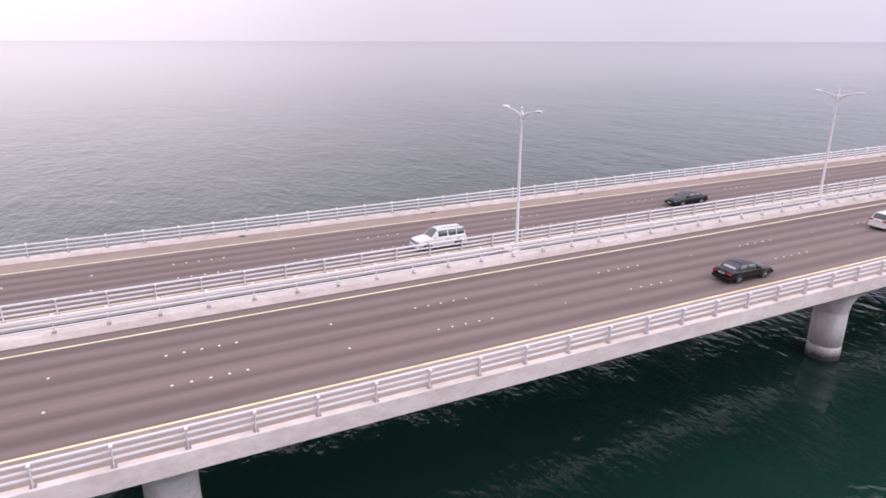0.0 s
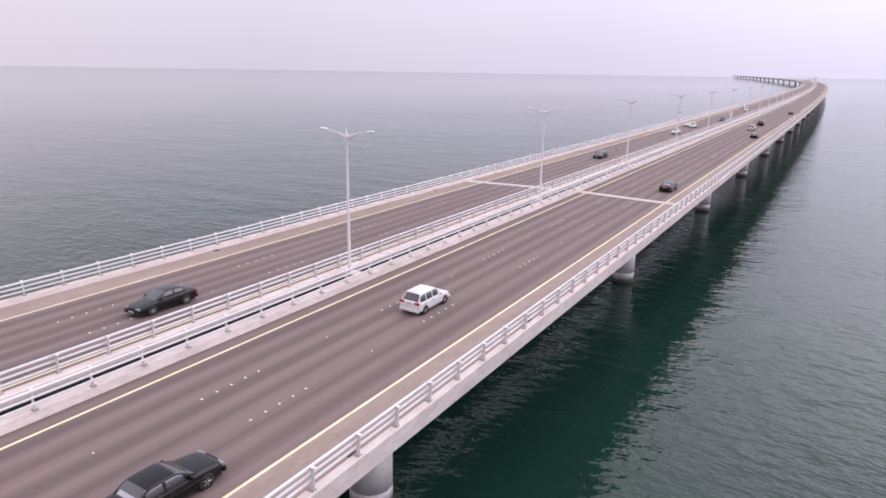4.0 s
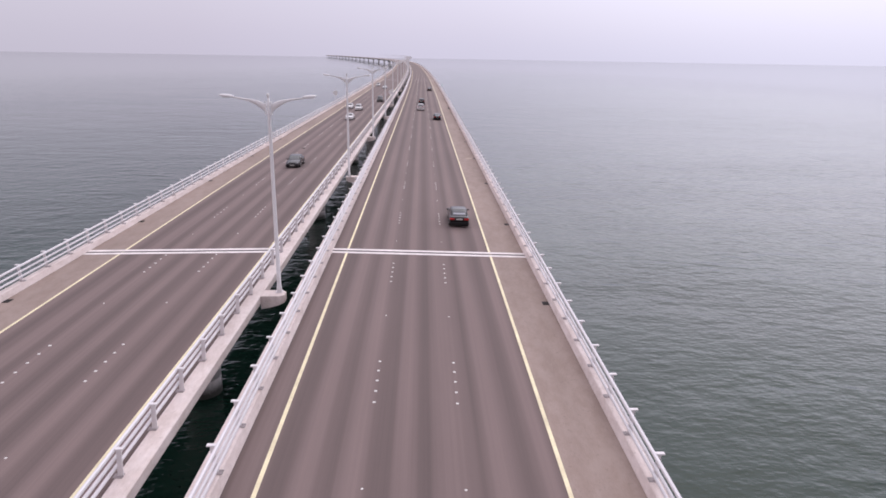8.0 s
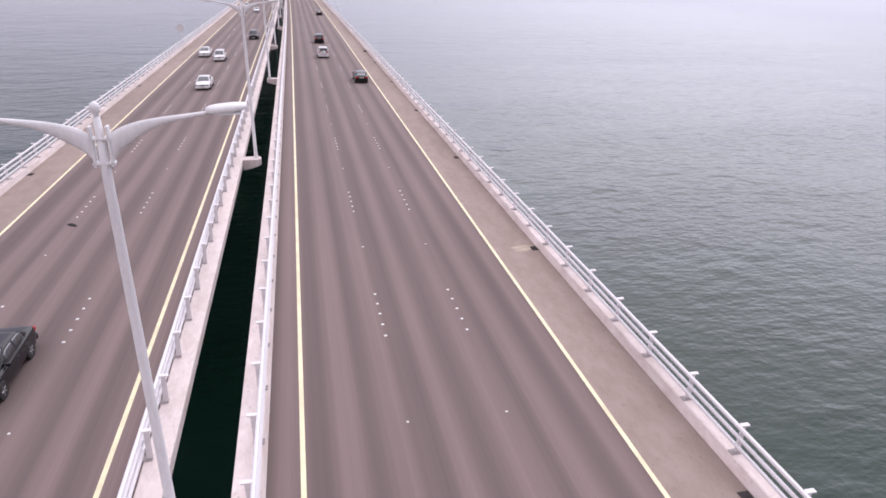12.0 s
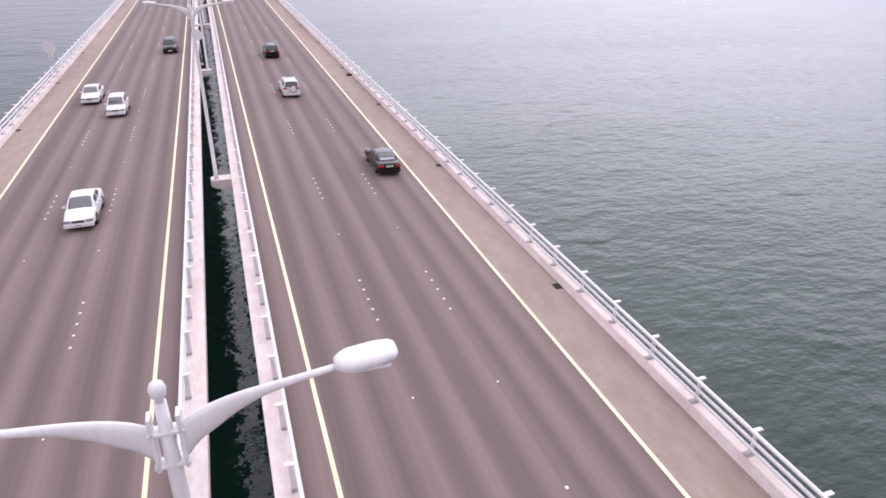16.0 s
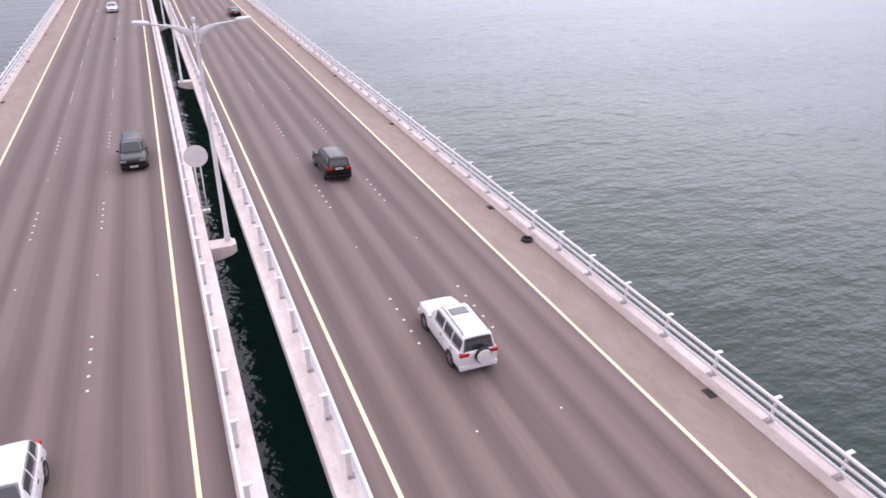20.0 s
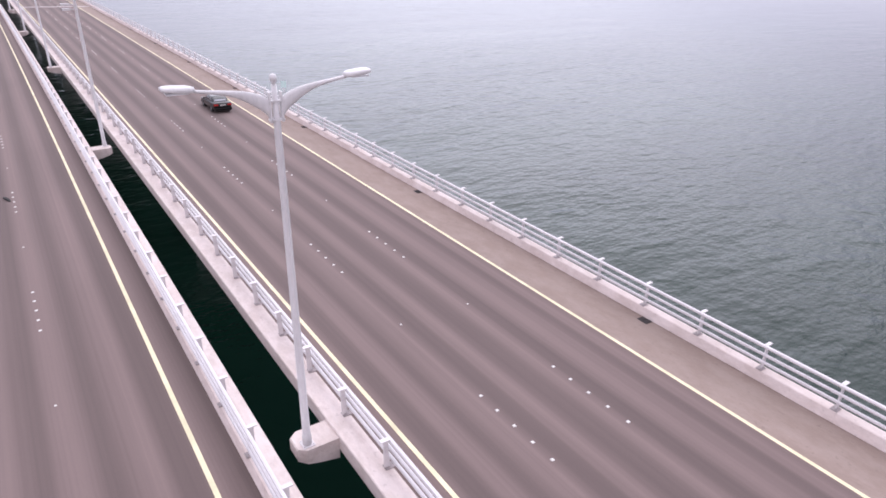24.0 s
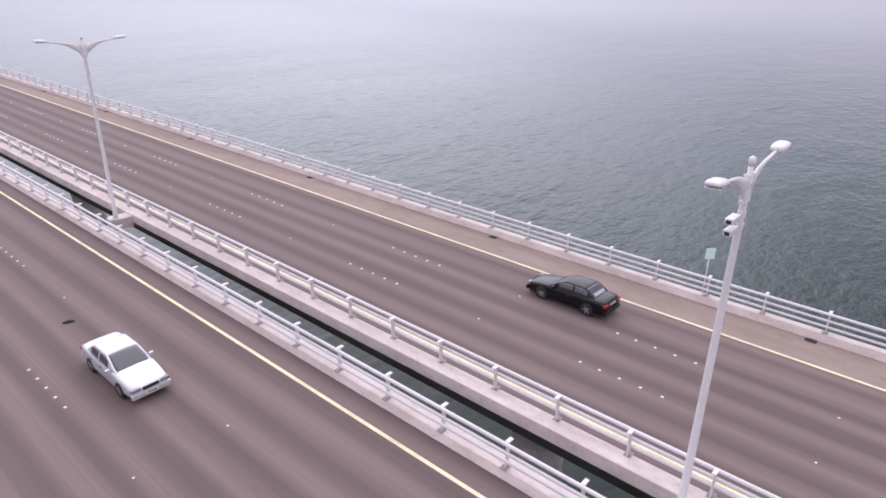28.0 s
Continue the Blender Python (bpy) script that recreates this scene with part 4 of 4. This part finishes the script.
def car(name, spec, coat, label, group="cars on the bridge", spare=False, rack=False):
    """spec: length, width, and side outline in fractions of the length from the tail (y) and metres (z)."""
    L, W_ = spec["length"], spec["width"] / 2
    root = new(name)
    Y = lambda f: (f - 0.5) * L
    # lower body: stations from tail to nose: fraction, half width factor, floor, belt height
    bm = bmesh.new()
    rings = []
    for f, wf, z0, z1 in glide(spec["body"]):
        w = W_ * wf
        y = Y(f)
        sec = [(-w * 0.90, z0), (-w, z0 + 0.14), (-w * 1.0, z0 + (z1 - z0) * 0.55), (-w * 0.965, z1 - 0.07), (-w * 0.88, z1),
               (-w * 0.45, z1 + spec["crown"]), (w * 0.45, z1 + spec["crown"]), (w * 0.88, z1), (w * 0.965, z1 - 0.07), (w, z0 + (z1 - z0) * 0.55), (w, z0 + 0.14), (w * 0.90, z0)]
        rings.append([bm.verts.new((x, y, z)) for x, z in chaikin(sec)])
    skin(bm, rings)
    part("body", bm, coat, root, smooth=True)
    # greenhouse: one curved shell, cut into roof, pillars and panes
    g = spec["cabin"]     # rear base, rear top, front top, front base (fractions), belt z, roof z
    zb, zr = g[4], g[5]
    glasshouse(root, spec, coat, Y, W_)
    for sx in (-1, 1):
        bm = bmesh.new()
        yy = Y(g[3]) - 0.35
        x0, x1 = sorted((sx * (W_ * 0.93), sx * (W_ * 0.93 + 0.2)))
        box(bm, x0, x1, yy - 0.06, yy + 0.06, zb - 0.02, zb + 0.12, 0.03)
        part("mirror", bm, coat, root)
        for yy in (Y(g[0] + (g[3] - g[0]) * 0.22), Y(g[0] + (g[3] - g[0]) * 0.55)):
            bm = bmesh.new()
            x0, x1 = sorted((sx * (W_ * 0.96), sx * (W_ * 1.01)))
            box(bm, x0, x1, yy - 0.10, yy + 0.10, zb - 0.17, zb - 0.14, 0.008)
            part("door_handle", bm, trim_black, root)
        for f in spec["axles"]:
            wheel(root, sx * (W_ - 0.10), Y(f), spec["wheel"], sx)
            bm = bmesh.new()
            r = spec["wheel"] * 1.16
            lathe(bm, [(r * 0.9, -0.02), (r, 0.0), (r * 0.9, 0.02)], 24, "x", Matrix.Translation((sx * (W_ - 0.015), Y(f), spec["wheel"])))
            part("wheel_arch", bm, trim_black, root)
        b0, b1 = spec["body"][0], spec["body"][-1]
        bm = bmesh.new()
        x0, x1 = sorted((sx * W_ * 0.48, sx * W_ * 0.93))
        box(bm, x0, x1, Y(b0[0]) - 0.02, Y(b0[0]) + 0.14, spec["tail_z"] - 0.08, spec["tail_z"] + 0.08, 0.02)
        part("tail_light", bm, tail_red, root, "red tail light")
        bm = bmesh.new()
        x0, x1 = sorted((sx * W_ * 0.45, sx * W_ * 0.90))
        box(bm, x0, x1, Y(b1[0]) - 0.16, Y(b1[0]) + 0.015, spec["nose_z"] - 0.06, spec["nose_z"] + 0.07, 0.02)
        part("headlight", bm, head_lens, root, "clear headlight")
    yt, yn = Y(spec["body"][0][0]), Y(spec["body"][-1][0])
    for nm, y, d, z in (("rear_bumper", yt, -1, 0.42), ("front_bumper", yn, 1, 0.40)):
        bm = bmesh.new()
        y0, y1 = sorted((y - d * 0.12, y + d * 0.07))
        box(bm, -W_ * 0.93, W_ * 0.93, y0, y1, z - 0.13, z + 0.10, 0.05)
        part(nm, bm, coat, root)
    bm = bmesh.new()
    box(bm, -W_ * 0.38, W_ * 0.38, yn - 0.02, yn + 0.03, spec["nose_z"] - 0.08, spec["nose_z"] + 0.06, 0.01)
    part("grille", bm, trim_black, root)
    for y, d, z in ((yt, -1, spec["tail_z"] - 0.02), (yn, 1, 0.42)):
        bm = bmesh.new()
        off = 0.03 if d < 0 else 0.075
        y0, y1 = sorted((y + d * (off - 0.02), y + d * off))
        box(bm, -0.26, 0.26, y0, y1, z - 0.06, z + 0.06)
        pl = part("number_plate", bm, plate_mat, root, "pale plate")
        bm = bmesh.new()
        y0, y1 = sorted((y + d * (off - 0.001), y + d * (off + 0.003)))
        box(bm, -0.20, 0.20, y0, y1, z - 0.025, z + 0.025)
        part("plate_bar", bm, ink, pl)
    bm = bmesh.new()
    box(bm, -W_ * 0.86, W_ * 0.86, yt + 0.15, yn - 0.15, 0.17, 0.34)
    part("underbody", bm, trim_black, root)
    if spare:
        bm = bmesh.new()
        lathe(bm, [(0.10, -0.10), (0.33, -0.10), (0.37, -0.05), (0.37, 0.05), (0.33, 0.10), (0.10, 0.10)], 22, "x", Matrix.Translation((0.12, yt - 0.14, 0.98)) @ Matrix.Rotation(math.pi / 2, 4, "Z"))
        sp = part("spare_wheel", bm, rubber, root)
        bm = bmesh.new()
        lathe(bm, [(0.33, -0.02), (0.31, 0.02), (0.10, 0.04), (0.0, 0.04)], 18, "x", Matrix.Translation((0.12, yt - 0.25, 0.98)) @ Matrix.Rotation(-math.pi / 2, 4, "Z"))
        part("spare_cover", bm, coat, sp, "white spare wheel cover")
    if spec.get("sunroof"):
        bm = bmesh.new()
        box(bm, -W_ * 0.42, W_ * 0.42, Y(g[2]) - 0.85, Y(g[2]) - 0.35, zr + 0.02, zr + 0.052, 0.01)
        part("sunroof", bm, car_glass, root, "dark glass sunroof")
    if rack:
        for sx in (-1, 1):
            bm = bmesh.new()
            x = sx * W_ * 0.62
            tube(bm, [(x, Y(g[1]) + 0.15, zr + 0.02), (x, Y(g[1]) + 0.25, zr + 0.09), (x, Y(g[2]) - 0.25, zr + 0.09), (x, Y(g[2]) - 0.15, zr + 0.02)], 0.022, 8)
            part("roof_rail", bm, trim_black, root)
    return tagged(root, label, "car", group)


SEDAN = dict(rear_strip=True, length=4.85, width=1.82, crown=0.035, wheel=0.33, axles=(0.21, 0.79), doors=(0.16, 0.47, 0.80), tail_z=0.80, nose_z=0.64,
             body=[(0.0, 0.86, 0.42, 0.86), (0.02, 0.93, 0.30, 0.94), (0.08, 0.98, 0.24, 0.98), (0.25, 1.0, 0.20, 0.97), (0.5, 1.0, 0.20, 0.94), (0.70, 1.0, 0.20, 0.92), (0.86, 0.97, 0.22, 0.82), (0.96, 0.91, 0.28, 0.73), (1.0, 0.78, 0.36, 0.64)],
             cabin=(0.13, 0.27, 0.53, 0.71, 0.93, 1.41))
SUV = dict(length=4.80, width=1.88, crown=0.03, wheel=0.37, axles=(0.19, 0.80), doors=(0.03, 0.27, 0.53, 0.80), tail_z=1.02, nose_z=0.80,
           body=[(0.0, 0.90, 0.50, 1.04), (0.015, 0.95, 0.36, 1.10), (0.06, 0.99, 0.30, 1.12), (0.25, 1.0, 0.27, 1.12), (0.5, 1.0, 0.27, 1.10), (0.72, 1.0, 0.27, 1.08), (0.88, 0.97, 0.30, 1.00), (0.97, 0.92, 0.36, 0.92), (1.0, 0.82, 0.44, 0.82)],
           cabin=(0.015, 0.06, 0.58, 0.72, 1.08, 1.74))
SUV_ROOF = dict(SUV, sunroof=True)
HATCH = dict(length=4.35, width=1.80, crown=0.03, wheel=0.33, axles=(0.19, 0.80), doors=(0.05, 0.30, 0.56, 0.82), tail_z=0.95, nose_z=0.70,
             body=[(0.0, 0.88, 0.45, 0.98), (0.02, 0.94, 0.33, 1.02), (0.08, 0.98, 0.26, 1.03), (0.3, 1.0, 0.22, 1.01), (0.5, 1.0, 0.22, 0.98), (0.70, 1.0, 0.22, 0.95), (0.88, 0.96, 0.26, 0.86), (0.97, 0.90, 0.30, 0.76), (1.0, 0.80, 0.38, 0.68)],
             cabin=(0.02, 0.12, 0.56, 0.74, 0.97, 1.58))


SALOON = dict(SEDAN, rear_strip=False)


def stand(ob, u, s, towards=1):
    """Stands a car at u across and s along the bridge, its middle there; towards -1: driving back."""
    x, y, z = place(s, u, 0.006)
    ob.matrix_basis = Matrix.Translation((x, y, z)) @ lean(u) @ Matrix.Rotation(0 if towards > 0 else math.pi, 4, "Z")
    return ob


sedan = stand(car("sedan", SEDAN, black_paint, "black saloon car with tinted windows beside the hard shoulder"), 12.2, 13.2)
# the same single car, repeated at three later points of its drive
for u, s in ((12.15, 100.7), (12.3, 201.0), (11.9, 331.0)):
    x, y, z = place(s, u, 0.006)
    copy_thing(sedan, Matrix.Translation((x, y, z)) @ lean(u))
stand(car("estate_car", HATCH, white_paint, "white estate car with dark windows in the middle lane"), 8.9, 38.0)
stand(car("off_road_car", SUV, white_paint, "white off-road car with dark windows and roof rails", rack=True), -5.0, -5.0, -1)
stand(car("off_road_car", SUV_ROOF, white_paint, "white off-road car with a spare wheel on its tailgate", spare=True, rack=True), 8.3, 227.0)
stand(car("off_road_car", SUV, black_paint, "black off-road car with tinted windows in the middle lane", rack=True), 8.5, 250.0)
stand(car("off_road_car", SUV, navy_paint, "dark grey off-road car driving on the oncoming carriageway", rack=True), -4.8, 257.0, -1)
stand(car("sedan", SALOON, navy_paint, "dark saloon car driving on the oncoming carriageway"), -8.5, 131.0, -1)
stand(car("sedan", SALOON, navy_paint, "dark saloon car in the middle lane of the oncoming carriageway"), -6.9, 27.0, -1)
stand(car("sedan", SALOON, white_paint, "white saloon car driving on the oncoming carriageway"), -8.1, 197.0, -1)
stand(car("sedan", SALOON, white_paint, "white saloon car beside the yellow edge line"), -11.6, 229.9, -1)
stand(car("estate_car", HATCH, white_paint, "white estate car just ahead of another white car"), -8.6, 223.6, -1)
stand(car("sedan", SALOON, silver_paint, "silver saloon car with a dark sunroof strip"), -7.8, 341.7, -1)
stand(car("estate_car", HATCH, white_paint, "white estate car in the outer lane of the oncoming carriageway"), -12.3, 367.0, -1)

# ---- road studs: five a metre apart every sixteen metres, and a single one between ----
def stud_data():
    bm = bmesh.new()
    r = bmesh.ops.create_cube(bm, size=1.0, matrix=Matrix.Translation((0, 0, 0.014)) @ Matrix.Diagonal((0.15, 0.15, 0.028, 1)))
    for v in bm.verts:
        if v.co.z > 0.02:
            v.co.x *= 0.7; v.co.y *= 0.6
    me = bpy.data.meshes.new("road_stud")
    bm.to_mesh(me); bm.free()
    me.materials.append(stud_mat)
    return me


def studs(road, rows, phase):
    me = stud_data()
    src = [tuple(v.co) for v in me.vertices]
    polys = [tuple(p.vertices) for p in me.polygons]
    far_v, far_f = [], []
    for u in rows:
        for k in range(-12, 40):
            c = phase - 2.0 + 16.0 * k
            for d in (-2, -1, 0, 1, 2, 8):
                s = c + d
                x, y, z = place(s, u, 0.0)
                if -15 < s < 370:
                    part_data("road_stud", me, road, m=Matrix.Translation((x, y, z)) @ Matrix.Scale(0.62 if d == 8 else 0.88, 4))
                else:
                    n0 = len(far_v)
                    far_v += [(x + a, y + b, z + c2) for a, b, c2 in src]
                    far_f += [tuple(i + n0 for i in p) for p in polys]
    tagged(part_data("far_studs", mesh_of("far_studs", far_v, far_f, stud_mat), road), kind="stuff")


studs(road_r, (DOT_A, DOT_B), 55.44)
studs(road_l, (-DOT_A, -DOT_B - 0.08), 57.36)
